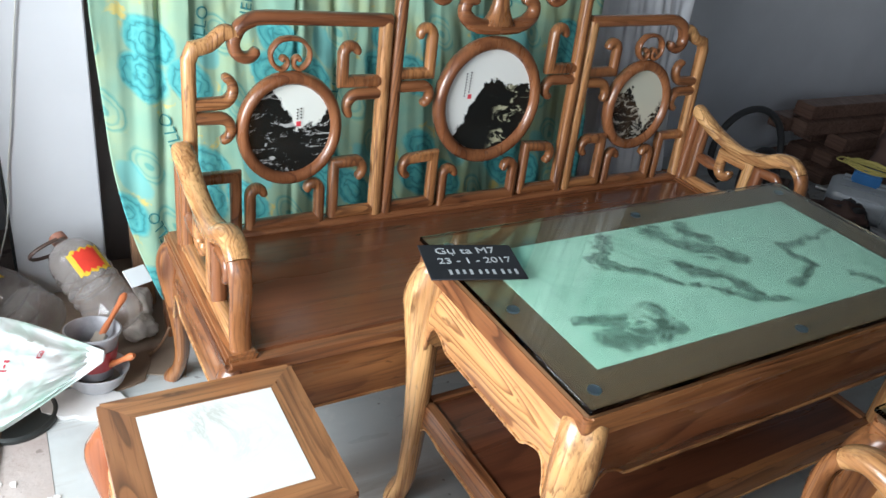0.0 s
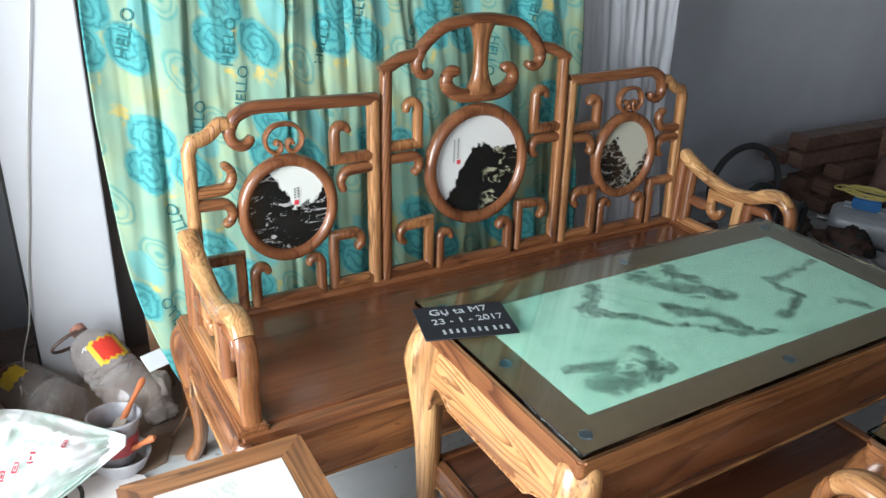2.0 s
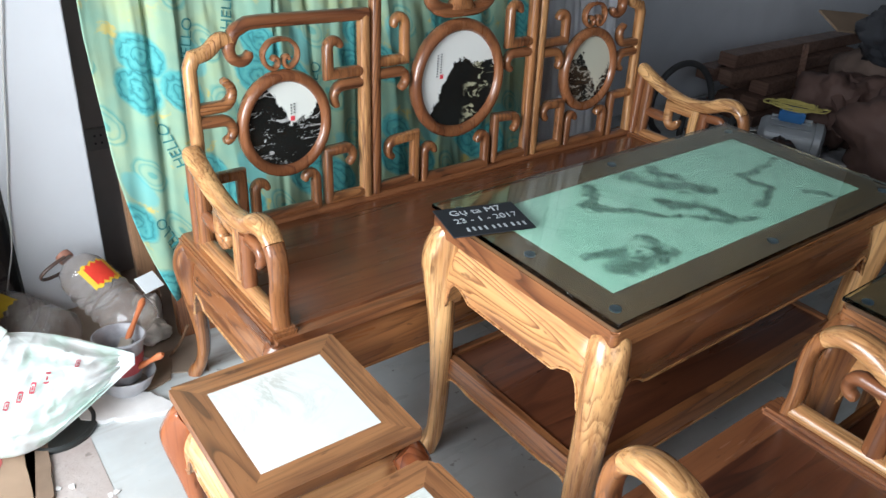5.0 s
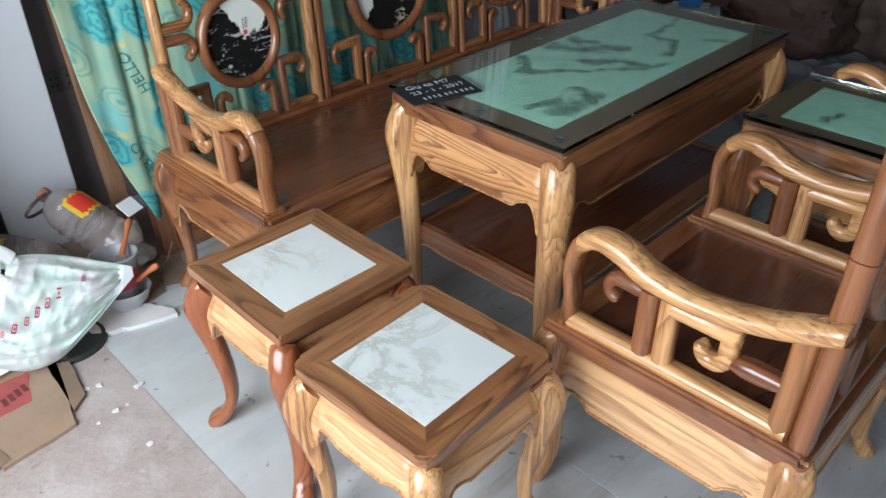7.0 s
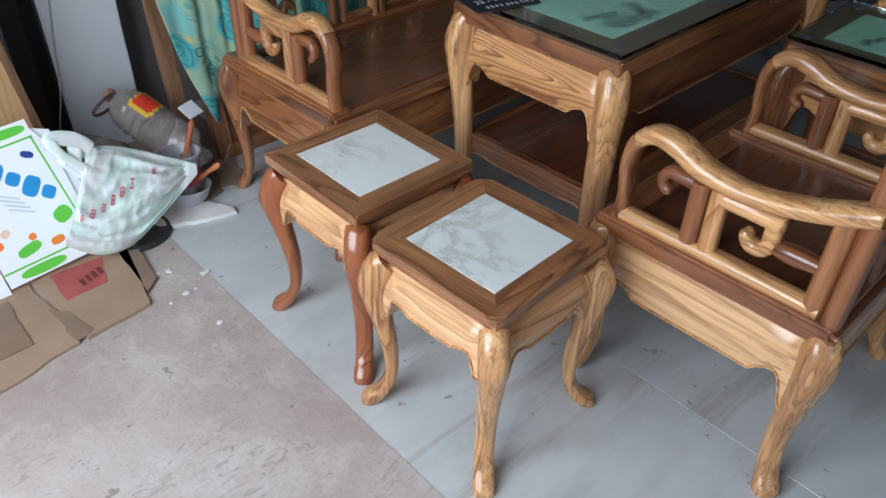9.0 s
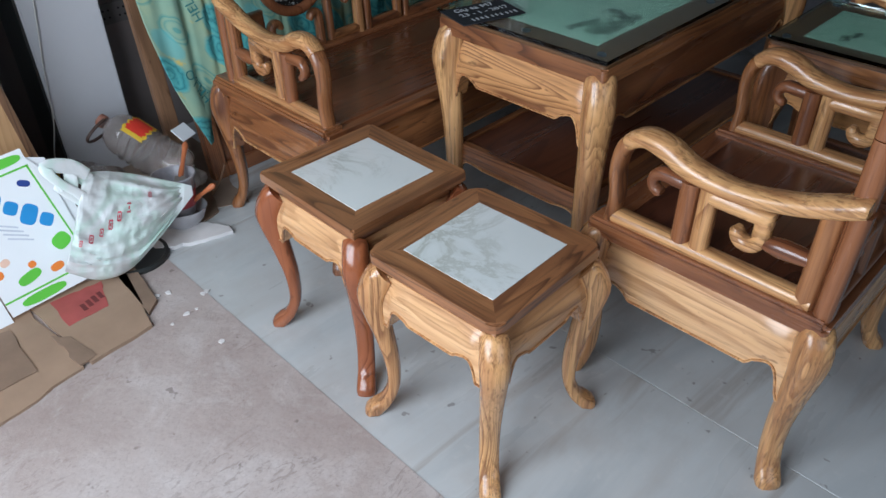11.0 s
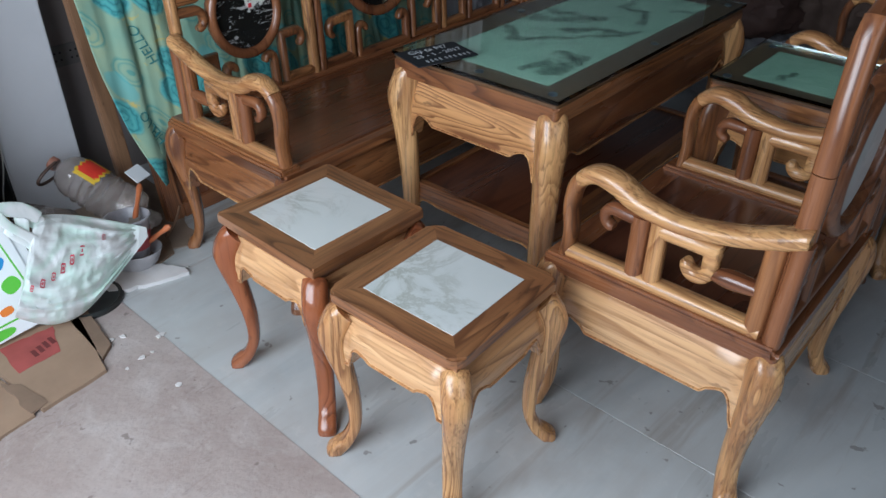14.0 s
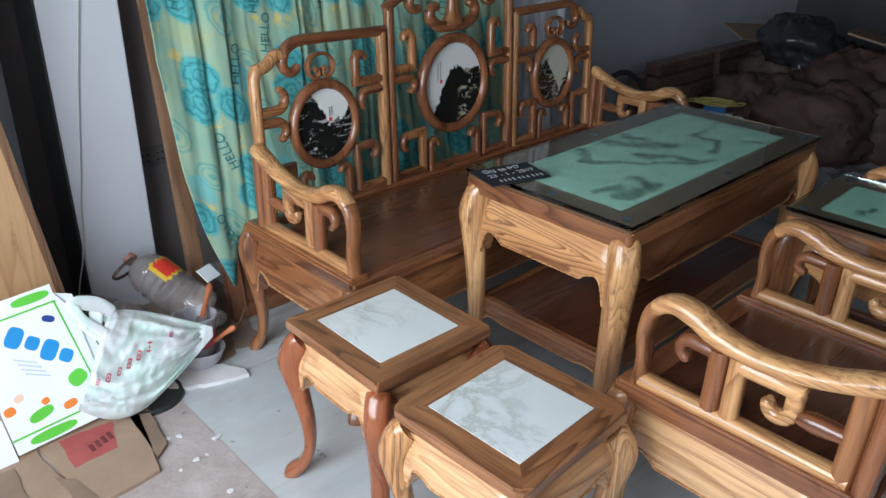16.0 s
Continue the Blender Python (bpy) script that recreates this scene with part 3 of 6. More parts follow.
def cabriole_leg(name, parent, x, y, out, height, size, material, knee=0.02, foot=0.028, label="", straight=False):
    """A bowed leg: knee pushed out along its diagonal, thin ankle, foot turned out. x, y: the corner; out: signs."""
    d = Vector((out[0], out[1], 0)).normalized()
    prof = [(0.0, 1.0, 1.0), (0.012, 0.97, 1.12), (knee, 0.88, 1.15), (knee * 0.9, 0.78, 1.0), (knee * 0.35, 0.6, 0.78), (-0.004, 0.4, 0.62), (-0.004, 0.22, 0.54), (foot * 0.30, 0.10, 0.56), (foot * 0.75, 0.045, 0.68), (foot * 1.0, 0.015, 0.72), (foot * 1.0, 0.0, 0.64)]
    if straight:
        prof = [(0.0, 1.0, 0.95), (0.010, 0.975, 1.05), (knee, 0.90, 1.12), (knee * 0.85, 0.82, 1.02), (knee * 0.4, 0.65, 0.84), (0.002, 0.45, 0.72), (0.0, 0.25, 0.63), (foot * 0.15, 0.10, 0.60), (foot * 0.6, 0.04, 0.70), (foot * 0.8, 0.01, 0.70), (foot * 0.8, 0.0, 0.62)]
    pts = smooth_path([(x + d.x * o, y + d.y * o, height * h) for o, h, s in prof], 4)
    sc = [q[0] for q in smooth_path([(s, 0) for o, h, s in prof], 4)]
    v, f = sweep(pts, d.cross(Vector((0, 0, 1))), size, size, scales=sc, n=14, power=2.8)
    v = [Vector((q.x, q.y, max(q.z, 0.0))) for q in v]
    return mesh_ob(name, v, f, material, parent, label)


def apron(name, parent, a, b, z1, z0, lift, bulge, material, thick=0.02, label=""):
    """A shaped apron board between two legs at a and b (seen from outside, left to right): bulging face, deep middle, ogee ends with brackets."""
    a, b = Vector((*a, 0)), Vector((*b, 0))
    t = (b - a).normalized()
    out = Vector((t.y, -t.x, 0))
    n, rows, length = 72, 7, (b - a).length

    w, rise, ear = min(0.10, length * 0.30), lift * 0.6, min(0.05, lift * 1.2)

    def bottom(s):
        e = min(s, 1 - s) * length
        if e >= w:
            return z0
        if e >= w * 0.82:
            k = (w - e) / (w * 0.18)
            return z0 + rise * 0.5 * k * k * (3 - 2 * k)
        k = min(1.0, (w * 0.82 - e) / (w * 0.82 - 0.024))
        return z0 + rise * (0.5 + 0.5 * math.sin(k * math.pi * 0.6)) - (ear + rise) * k ** 5

    verts, faces = [], []
    for i in range(n + 1):
        s = i / n
        base, zb = a + t * (s * length), bottom(s)
        for j in range(rows + 1):
            h = j / rows
            z = z1 + (zb - z1) * h
            verts.append(base + out * (bulge * math.sin(min(1.0, h * 1.15) * math.pi * 0.62)) + Vector((0, 0, z)))
        for j in (rows, 0):
            verts.append(Vector((*(base - out * thick).xy, verts[i * (rows + 3) + j].z)))
    k = rows + 3
    for i in range(n):
        for j in range(k):
            p, q = i * k + j, i * k + (j + 1) % k
            faces.append((p, q, q + k, p + k))
    faces += [tuple(range(k))[::-1], tuple(range(n * k, n * k + k))]
    ob = mesh_ob(name, verts, faces, material, parent, label)
    v, f = sweep([verts[i * k + rows] + Vector((0, 0, 0.002)) for i in range(n + 1)], out, 0.006, 0.007, n=6)
    mesh_ob("bead", v, f, pale_x, ob)
    return ob


def mitred_frame(parent, name, x0, x1, y0, y1, z0, z1, width, mx, my, bevel=0.006, width_y=None, r=0.012):
    """Four boards mitred at the corners, which are rounded by r."""
    wy = width_y or width
    centres = [(x0 + r, y0 + r), (x1 - r, y0 + r), (x1 - r, y1 - r), (x0 + r, y1 - r)]
    inner = [(x0 + wy, y0 + width), (x1 - wy, y0 + width), (x1 - wy, y1 - width), (x0 + wy, y1 - width)]
    for k in range(4):
        a, b = centres[k], centres[(k + 1) % 4]
        poly = [(a[0] + r * math.cos(radians(225 + 90 * k + s)), a[1] + r * math.sin(radians(225 + 90 * k + s))) for s in (0, 15, 30, 45)]
        poly += [(b[0] + r * math.cos(radians(270 + 90 * k + s)), b[1] + r * math.sin(radians(270 + 90 * k + s))) for s in (0, 15, 30, 45)]
        part(name, prism_bm(poly + [inner[(k + 1) % 4], inner[k]], z0, z1, bevel, outer=8), (mx, my)[k % 2], parent)


def lettering(name, text, size, material, place, parent=None, thick=0.0006, shape=None):
    """Letters of the built-in font as a thin mesh."""
    cu = bpy.data.curves.new(name, "FONT")
    cu.body, cu.size, cu.extrude, cu.align_x, cu.align_y = text, size, thick, "CENTER", "CENTER"
    tmp = bpy.data.objects.new(name, cu)
    scene.collection.objects.link(tmp)
    me = bpy.data.meshes.new_from_object(tmp.evaluated_get(bpy.context.evaluated_depsgraph_get()))
    bpy.data.objects.remove(tmp)
    me.transform(place)
    if shape:
        for v in me.vertices:
            v.co = shape(v.co)
    me.materials.clear()
    me.materials.append(material)
    ob = new(name, me)
    if parent:
        ob.parent = parent
    return ob
# ---- structure ----


def slab(name, x0, x1, y0, y1, z0, z1, material, label, bevel=0.0):
    ob = part(name, box_bm(x0, x1, y0, y1, z0, z1, bevel), material, None, smooth=False)
    return tagged(ob, label, name.split("_")[0], kind="structure")


# for the unseen walls: darkened to keep bounced light in the room down
shade_wall = plain("bounce_cutting_plaster", (0.13, 0.13, 0.135), 0.85, 0, 0.2, 2.0, 0.2)
TURN = -1.3  # the floor lies slightly askew to the furniture
floor_concrete = slab("floor_concrete", -2.5, 0.0, -3.6, 2.6, -0.12, 0.0012, concrete, "dusty reddish grey bare concrete floor")
floor_concrete.matrix_basis = pose(-0.698, 0, 0, 0, 0, TURN)
slab("floor_bed", -0.64, 5.6, -3.2, 2.2, -0.12, -0.012, plain("mortar", (0.42, 0.41, 0.40), 0.9), "grey mortar bed under the floor tiles")
slab("wall_back", -0.442, 5.6, 1.98, 2.18, 0, 3.1, plain("pale_grey_plaster", (0.80, 0.82, 0.88), 0.8, 0, 0.14, 1.3, 0.3), "dull grey-blue plastered back wall")
slab("wall_pillar", -0.676, -0.442, 1.57, 2.0, 0, 3.1, white_wall, "white plastered pillar beside the curtain", 0.004)
slab("wall_recess", -0.442, 0.2, 1.709, 1.975, 0, 3.1, dark_wall, "dark brown wall panel beside the pillar")
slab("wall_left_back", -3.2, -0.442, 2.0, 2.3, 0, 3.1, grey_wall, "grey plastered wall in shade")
slab("trim_black_side", -0.684, -0.6765, 1.573, 1.735, 0, 3.1, black_paint, "black painted strip on the side of the pillar")
# added sheet: the shade on the pillar's white side, as a dark colour
slab("trim_pillar_side", -0.683, -0.6765, 1.738, 1.998, 0, 3.1, dark_wall, "thin dark sheet standing in for shade on the white pillar side")
slab("wall_right", 5.6, 5.8, -3.2, 2.18, 0, 3.1, shade_wall, "unseen plastered side wall, kept dark to cut bounced light")
slab("wall_street_a", -2.45, -2.3, -3.2, -2.1, 0, 3.1, shade_wall, "unseen plastered wall beside the shop opening, kept dark to cut bounced light")
slab("wall_street_b", -2.45, -2.3, 1.2, 2.18, 0, 3.1, shade_wall, "unseen plastered wall beside the shop opening, kept dark to cut bounced light")
slab("wall_street_top", -2.45, -2.3, -2.1, 1.2, 2.6, 3.1, shade_wall, "unseen plastered lintel over the shop opening, kept dark to cut bounced light")
slab("wall_front_a", -3.2, -2.3, -3.4, -3.2, 0, 3.1, shade_wall, "unseen plastered front wall, kept dark to cut bounced light")
slab("wall_front_b", -0.3, 5.6, -3.4, -3.2, 0, 3.1, shade_wall, "unseen plastered front wall, kept dark to cut bounced light")
slab("wall_front_top", -2.3, -0.3, -3.4, -3.2, 2.75, 3.1, shade_wall, "unseen plastered lintel over the added front gap, kept dark to cut bounced light")
slab("ceiling", -3.4, 5.8, -3.4, 2.2, 3.1, 3.25, ceiling_mat, "unseen plain plastered ceiling, kept dark to cut bounced light")
slab("ground", -40, 40, -40, 40, -0.3, -0.13, concrete, "pale bare ground outside")

# ---- furniture: arms and seats shared by the bench and the chairs ----


def arm_rest(parent, x, front, sign, side, light):
    """Curved arm with its front post and the square scroll fretwork below. front: y of the front post; sign: way to the back."""
    arm = new("armrest")
    arm.parent = parent

    def to3(p):
        return Vector((x, front + sign * p[0], p[1]))

    prof = [(0.0, 0.44, 0.72), (0.008, 0.50, 0.74), (0.002, 0.57, 0.8), (0.016, 0.622, 0.90), (0.055, 0.650, 1.02), (0.105, 0.645, 1.18), (0.16, 0.622, 1.12), (0.25, 0.612, 0.98), (0.35, 0.628, 1.0), (0.43, 0.655, 1.08), (0.47, 0.672, 1.05), (0.478, 0.674, 0.85)]
    pts = smooth_path([(d, z) for d, z, s in prof], 5)
    sc = [q[0] for q in smooth_path([(s, 0) for d, z, s in prof], 5)]
    for name, lo, hi, m in (("front_post", 0, 17, light[2]), ("arm", 16, len(pts), light[1])):
        v, f = sweep([to3(p) for p in pts[lo:hi]], (1, 0, 0), 0.038, 0.052, scales=sc[lo:hi], n=14, power=2.4)
        mesh_ob(name, v, f, m, arm)
    n = Vector((1, 0, 0))
    k = -1
    fret("scroll", arm, [(0.172, 0.585), (0.105, 0.590)], red_y, to3, n, 0.028, 0.030, 1, 0.024, 190)
    fret("scroll_post", arm, [(0.165, 0.45), (0.165, 0.597)], red_z, to3, n, 0.040, 0.036)
    fret("scroll_post", arm, [(0.205, 0.45), (0.205, 0.612)], light[-1], to3, n, 0.038, 0.034)
    fret("scroll", arm, [(0.21, 0.583), (0.318, 0.583), (0.318, 0.538)], light[1], to3, n, 0.034, 0.034, -1, 0.027, 190)
    # a fat tongue between the curl and the back post
    v, f = sweep([to3((0.318 + 0.0128 * k, 0.534 + 0.0004 * k)) for k in range(9)], n, 0.032, 0.034, scales=[0.35, 0.78, 0.98, 1.08, 1.1, 1.06, 0.98, 0.88, 0.8], n=14)
    mesh_ob("tongue", v, f, red_y, arm)
    fret("rail", arm, [(0.0, 0.455), (0.44, 0.455)], light[1], to3, n, 0.030, 0.040)
    fret("back_post", arm, [(0.425, 0.44), (0.427, 0.655)], light[2], to3, n, 0.040, 0.040)
    fret("back_post", arm, [(0.464, 0.44), (0.468, 0.660)], red_z, to3, n, 0.036, 0.044)
    return arm


def seat_base(parent, hx, yf, yb, wood_set, seat_mat, rail_set, foot_len=0.40):
    """Moulded seat frame, seat panel, waist, aprons and four bowed legs. yf, yb: front and back in y, whichever way it faces."""
    y0, y1 = min(yf, yb), max(yf, yb)
    wx, wy, wz = wood_set
    mitred_frame(parent, "seat_rail", -hx, hx, y0, y1, 0.405, 0.432, 0.085, rail_set[0], rail_set[1], 0.008)
    part("seat_panel", box_bm(-hx + 0.07, hx - 0.07, y0 + 0.03, y1 - 0.06, 0.41, 0.4365, 0.003), seat_mat, parent, "glossy red-brown seat boards")
    part("waist", box_bm(-hx + 0.022, hx - 0.022, y0 + 0.022, y1 - 0.022, 0.385, 0.406, 0.0), wx, parent)
    e = 0.028
    cs = [(-hx + e, y0 + e), (hx - e, y0 + e), (hx - e, y1 - e), (-hx + e, y1 - e)]
    for i, (a, b) in enumerate(zip(cs, cs[1:] + cs[:1])):
        apron("apron", parent, a, b, 0.388, 0.268, 0.055, 0.02, (wx, wy)[i % 2])
    for (x, y), o in zip(cs, ((-1, -1), (1, -1), (1, 1), (-1, 1))):
        cabriole_leg("leg", parent, x, y, o, foot_len, 0.062, wz)
        part("corner_block", box_bm(x - 0.024, x + 0.024, y - 0.024, y + 0.024, 0.386, 0.406, 0.002), wz, parent)


# ---- long bench ----
bench = thing("wooden_bench", pose(0.471, 0.831, 0) @ Matrix.Diagonal((0.92, 0.915, 1, 1)), "long carved rosewood bench with three stone medallions in its openwork back", "bench")
seat_base(bench, 0.915, -0.295, 0.285, (wood_x, wood_y, wood_z), seat_x, (wood_x, wood_y))
for s in (-1, 1):
    # low moulding under each arm
    part("arm_base", box_bm(s * 0.878 - 0.034, s * 0.878 + 0.034, -0.285, 0.27, 0.425, 0.446, 0.006), wood_y, bench)
    arm_rest(bench, s * 0.876, -0.262, 1, s, (pale_x, pale_y, wood_z, pale_z))

BACK_Y = 0.225


def back_y(z):
    """The back rakes slightly."""
    return BACK_Y + 0.065 * (z - 0.45)


back = new("backrest")
back.parent = bench
NB = Vector((0, -1, 0))


def on_back(p):
    return Vector((p[0], back_y(p[1]), p[1]))


def both(name, pts, material, turn=0, **kw):
    for s in (1, -1):
        kws = dict(kw)
        kws["start_turn"] = s * kws.get("start_turn", 0)
        fret(name, back, [(s * x, z) for x, z in pts], material, on_back, NB, turn=s * turn, **kws)


# middle panel
both("post", [(-0.31, 0.44), (-0.31, 0.80), (-0.306, 1.012)], wood_z, wide=0.034, deep=0.038)
both("top_rail", [(-0.322, 1.008), (-0.26, 1.038), (-0.20, 1.048)], red_x, wide=0.032, deep=0.036)
arch = smooth_path([(-0.212, 1.03), (-0.19, 1.066), (-0.13, 1.108), (-0.06, 1.122), (0, 1.126), (0.06, 1.122), (0.13, 1.108), (0.19, 1.066), (0.212, 1.03)], 5)
fret("arch", back, arch, red_x, on_back, NB, wide=0.032, deep=0.042, turn=-1, r=0.03, angle=175, start_turn=1, sr=0.03, sangle=175)
stem_v, stem_f = sweep([on_back((0, 1.118 - 0.0166 * k)) for k in range(12)], NB, 0.044, 0.036, scales=[2.1, 1.62, 1.3, 1.12, 1.02, 1.0, 1.0, 1.05, 1.18, 1.42, 1.85, 2.4])
mesh_ob("stem", stem_v, stem_f, wood_z, back)
both("stem_foot", [(0.0, 0.929), (-0.03, 0.929), (-0.062, 0.931), (-0.09, 0.940), (-0.108, 0.953)], red_x, -1, wide=0.040, deep=0.038, r=0.028, angle=185)
ring("medallion_ring", back, (0, 0.735), 0.164, 0.154, red_z, on_back, NB, 0.036, 0.046)
both("scroll", [(-0.31, 0.816), (-0.206, 0.816), (-0.206, 0.91)], wood_z, 1, r=0.022, angle=200)
both("scroll", [(-0.31, 0.784), (-0.222, 0.784)], red_x, -1, r=0.026, angle=180)
both("scroll", [(-0.165, 0.455), (-0.165, 0.595), (-0.245, 0.590)], wood_z, 1, r=0.026, angle=170)
both("scroll", [(-0.128, 0.445), (-0.128, 0.535)], wood_z, -1, r=0.022, angle=190)
both("bottom_rail", [(-0.31, 0.462), (-0.16, 0.462)], wood_x)
fret("bottom_rail", back, [(-0.13, 0.455), (0.13, 0.455)], wood_x, on_back, NB, wide=0.030)
# side panels
both("post", [(-0.346, 0.44), (-0.346, 0.945)], pale_z, wide=0.036, deep=0.038)
side_top = [(-0.335, 0.944), (-0.66, 0.950)] + [tuple(q) for q in smooth_path([(-0.69, 0.948), (-0.725, 0.932), (-0.742, 0.905)], 4)]
both("top_rail", side_top, red_x, 1, wide=0.032, deep=0.038, r=0.034, angle=190)
corner = [tuple(q) for q in smooth_path([(-0.735, 0.912), (-0.765, 0.918), (-0.80, 0.893), (-0.836, 0.884)], 4)] + [(-0.848, 0.86), (-0.850, 0.66), (-0.855, 0.44)]
both("outer_post", corner, pale_z, wide=0.034, deep=0.038)
for s in (1, -1):
    ring("medallion_ring", back, (s * -0.600, 0.694), 0.124, 0.122, red_z, on_back, NB, 0.032, 0.042)
    for h in (1, -1):
        heart = smooth_path([(0.0, 0.037), (-0.028, 0.032), (-0.049, 0.010), (-0.046, -0.016), (-0.026, -0.032), (-0.010, -0.025), (-0.009, -0.010), (-0.019, -0.005), (-0.024, -0.013)], 4)
        fret("cloud_scroll", back, [(s * -0.603 + h * q.x, 0.868 + q.y) for q in heart], red_x, on_back, NB, wide=0.012, deep=0.026)
both("scroll", [(-0.85, 0.762), (-0.772, 0.764)], wood_x, 1, r=0.034, angle=170)
both("scroll", [(-0.85, 0.732), (-0.775, 0.730)], wood_x, -1, r=0.030, angle=180)
both("scroll", [(-0.346, 0.802), (-0.462, 0.802), (-0.462, 0.868)], wood_z, -1, r=0.022, angle=180)
both("scroll", [(-0.346, 0.772), (-0.420, 0.770)], wood_x, 1, r=0.034, angle=140)
both("scroll", [(-0.475, 0.455), (-0.475, 0.598), (-0.412, 0.600)], wood_z, -1, r=0.026, angle=170)
both("scroll", [(-0.515, 0.445), (-0.515, 0.535)], wood_z, 1, r=0.020, angle=190)
both("scroll", [(-0.705, 0.445), (-0.705, 0.535)], wood_z, -1, r=0.020, angle=190)
both("scroll", [(-0.855, 0.588), (-0.742, 0.588), (-0.742, 0.445)], wood_z)
both("bottom_rail", [(-0.346, 0.462), (-0.47, 0.462)], wood_x)
both("bottom_rail", [(-0.515, 0.455), (-0.705, 0.455)], wood_x)
fret("bottom_plinth", back, [(-0.86, 0.44), (0.86, 0.44)], red_x, on_back, NB, wide=0.022, deep=0.05)
disc("stone_medallion", back, (0, 0.735), 0.152, 0.142, dark_picture_stone("mountain_stone", -0.152, 0.152, (0.53, 0.585, 0.645, 0.70, 0.72, 0.705, 0.70, 0.715), (0.80, 0.80, 0.76), 14.0, 0.55, (0.52, 0.66), 0.5), lambda p: Vector((p[0], back_y(p[1]) - 0.004, p[1])), label="white stone medallion with a black mountain figure")
disc("stone_medallion", back, (-0.600, 0.694), 0.113, 0.111, dark_picture_stone("night_stone", -0.714, -0.486, (0.74, 0.75, 0.735, 0.675, 0.625, 0.63, 0.645, 0.70), (0.78, 0.80, 0.74), 22.0, 0.57), lambda p: Vector((p[0], back_y(p[1]) - 0.004, p[1])), label="black stone medallion with white cloudy patches")
disc("stone_medallion", back, (0.600, 0.694), 0.113, 0.111, dark_picture_stone("grove_stone", 0.486, 0.714, (0.66, 0.675, 0.68, 0.65, 0.59, 0.57, 0.60, 0.635), (0.60, 0.59, 0.48), 24.0, 0.52), lambda p: Vector((p[0], back_y(p[1]) - 0.004, p[1])), label="dark stone medallion with pale greenish patches")


def strokes(u, z, rows, size, step, with_seal):
    """Small unreadable columns of writing, as bars, with a red seal."""
    y = back_y(z - rows * step * 0.5) - 0.001
    for i in range(rows):
        part("writing_bar", box_bm(u - size, u + size, y - 0.0062, y - 0.0045, z - i * step - size, z - i * step + size * 0.6, 0), ink_black, back, smooth=False)
    if with_seal:
        part("seal", box_bm(u - 0.006 + 0.004, u + 0.010, y - 0.0062, y - 0.0045, z - rows * step - 0.012, z - rows * step, 0), seal_red, back, smooth=False)


strokes(-0.072, 0.815, 8, 0.0019, 0.0074, True)
strokes(-0.086, 0.812, 9, 0.0019, 0.0074, False)
strokes(-0.583, 0.742, 4, 0.0019, 0.0074, True)
strokes(-0.573, 0.744, 4, 0.0019, 0.0074, False)

# ---- coffee tables ----


def table(name, m, label, hx, hy, top, border, pale, shelf, inlay, group="glass topped tables"):
    """A wooden table with a stone panel let in under a sheet of glass; origin at its middle on the floor."""
    t = thing(name, m, label, "table", group)
    wx, wy, wz = pale
    # wooden top frame, its stone panel, the loose glass
    mitred_frame(t, "top_rail", -hx, hx, -hy, hy, top - 0.022, top - 0.014, border, brown_x, brown_y, 0.002)
    part("stone_panel", box_bm(-hx + border, hx - border, -hy + border, hy - border, top - 0.04, top - 0.0135, 0.0), inlay, t, "pale green stone panel with dark green veins", smooth=False)
    mitred_frame(t, "edge_moulding", -hx - 0.002, hx + 0.002, -hy - 0.002, hy + 0.002, top - 0.062, top - 0.0215, 0.05, wx, wy, 0.004)
    part("waist", box_bm(-hx + 0.02, hx - 0.02, -hy + 0.02, hy - 0.02, top - 0.075, top - 0.06, 0), wx, t, smooth=False)
    e = 0.03
    cs = [(-hx + e, -hy + e), (hx - e, -hy + e), (hx - e, hy - e), (-hx + e, hy - e)]
    for i, (a, b) in enumerate(zip(cs, cs[1:] + cs[:1])):
        apron("apron", t, a, b, top - 0.07, top - 0.185, 0.045, 0.024, (red_x, figured_y)[i % 2])
    for (x, y), o in zip(cs, ((-1, -1), (1, -1), (1, 1), (-1, 1))):
        cabriole_leg("leg", t, x, y, o, top - 0.06, 0.072, pale_z if shelf > 0.28 else wz, knee=0.022, foot=0.028, straight=True)
        part("corner_block", box_bm(x - 0.026, x + 0.026, y - 0.026, y + 0.026, top - 0.078, top - 0.06, 0.002), wz, t)
    if shelf:
        part("shelf", box_bm(-hx + 0.05, hx - 0.05, -hy + 0.05, hy - 0.05, shelf - 0.012, shelf + 0.004, 0), deep_x, t, "red-brown lower shelf")
        for i, (a, b) in enumerate(zip(cs, cs[1:] + cs[:1])):
            a2 = (a[0] * 0.995, a[1] * 0.99)
            b2 = (b[0] * 0.995, b[1] * 0.99)
            apron("shelf_rail", t, a2, b2, shelf + 0.012, shelf - 0.045, 0.012, 0.004, (wood_x, wood_y)[i % 2])
    g = part("glass", box_bm(-hx - 0.004, hx + 0.004, -hy - 0.004, hy + 0.004, top - 0.0105, top, 0.0015, segs=1), glass_top, t, "loose sheet of greenish glass")
    g.visible_shadow = False
    spots = [(sx * (hx - border * 0.5), sy * (hy - border * 0.5)) for sx in (-1, 1) for sy in (-1, 1)]
    if hx > 0.4:
        spots += [(-hx + border * 0.5, 0.0), (0.0, -hy + border * 0.45), (0.0, hy - border * 0.45)]
    for px, py in spots:
        part("glass_pad", lathe_bm([(0.0, top - 0.0138), (0.011, top - 0.0138), (0.011, top - 0.0108), (0.0, top - 0.0108)], 16, Matrix.Translation((px, py, 0))), pad_mat, t, "clear plastic pad under the glass")
    return t


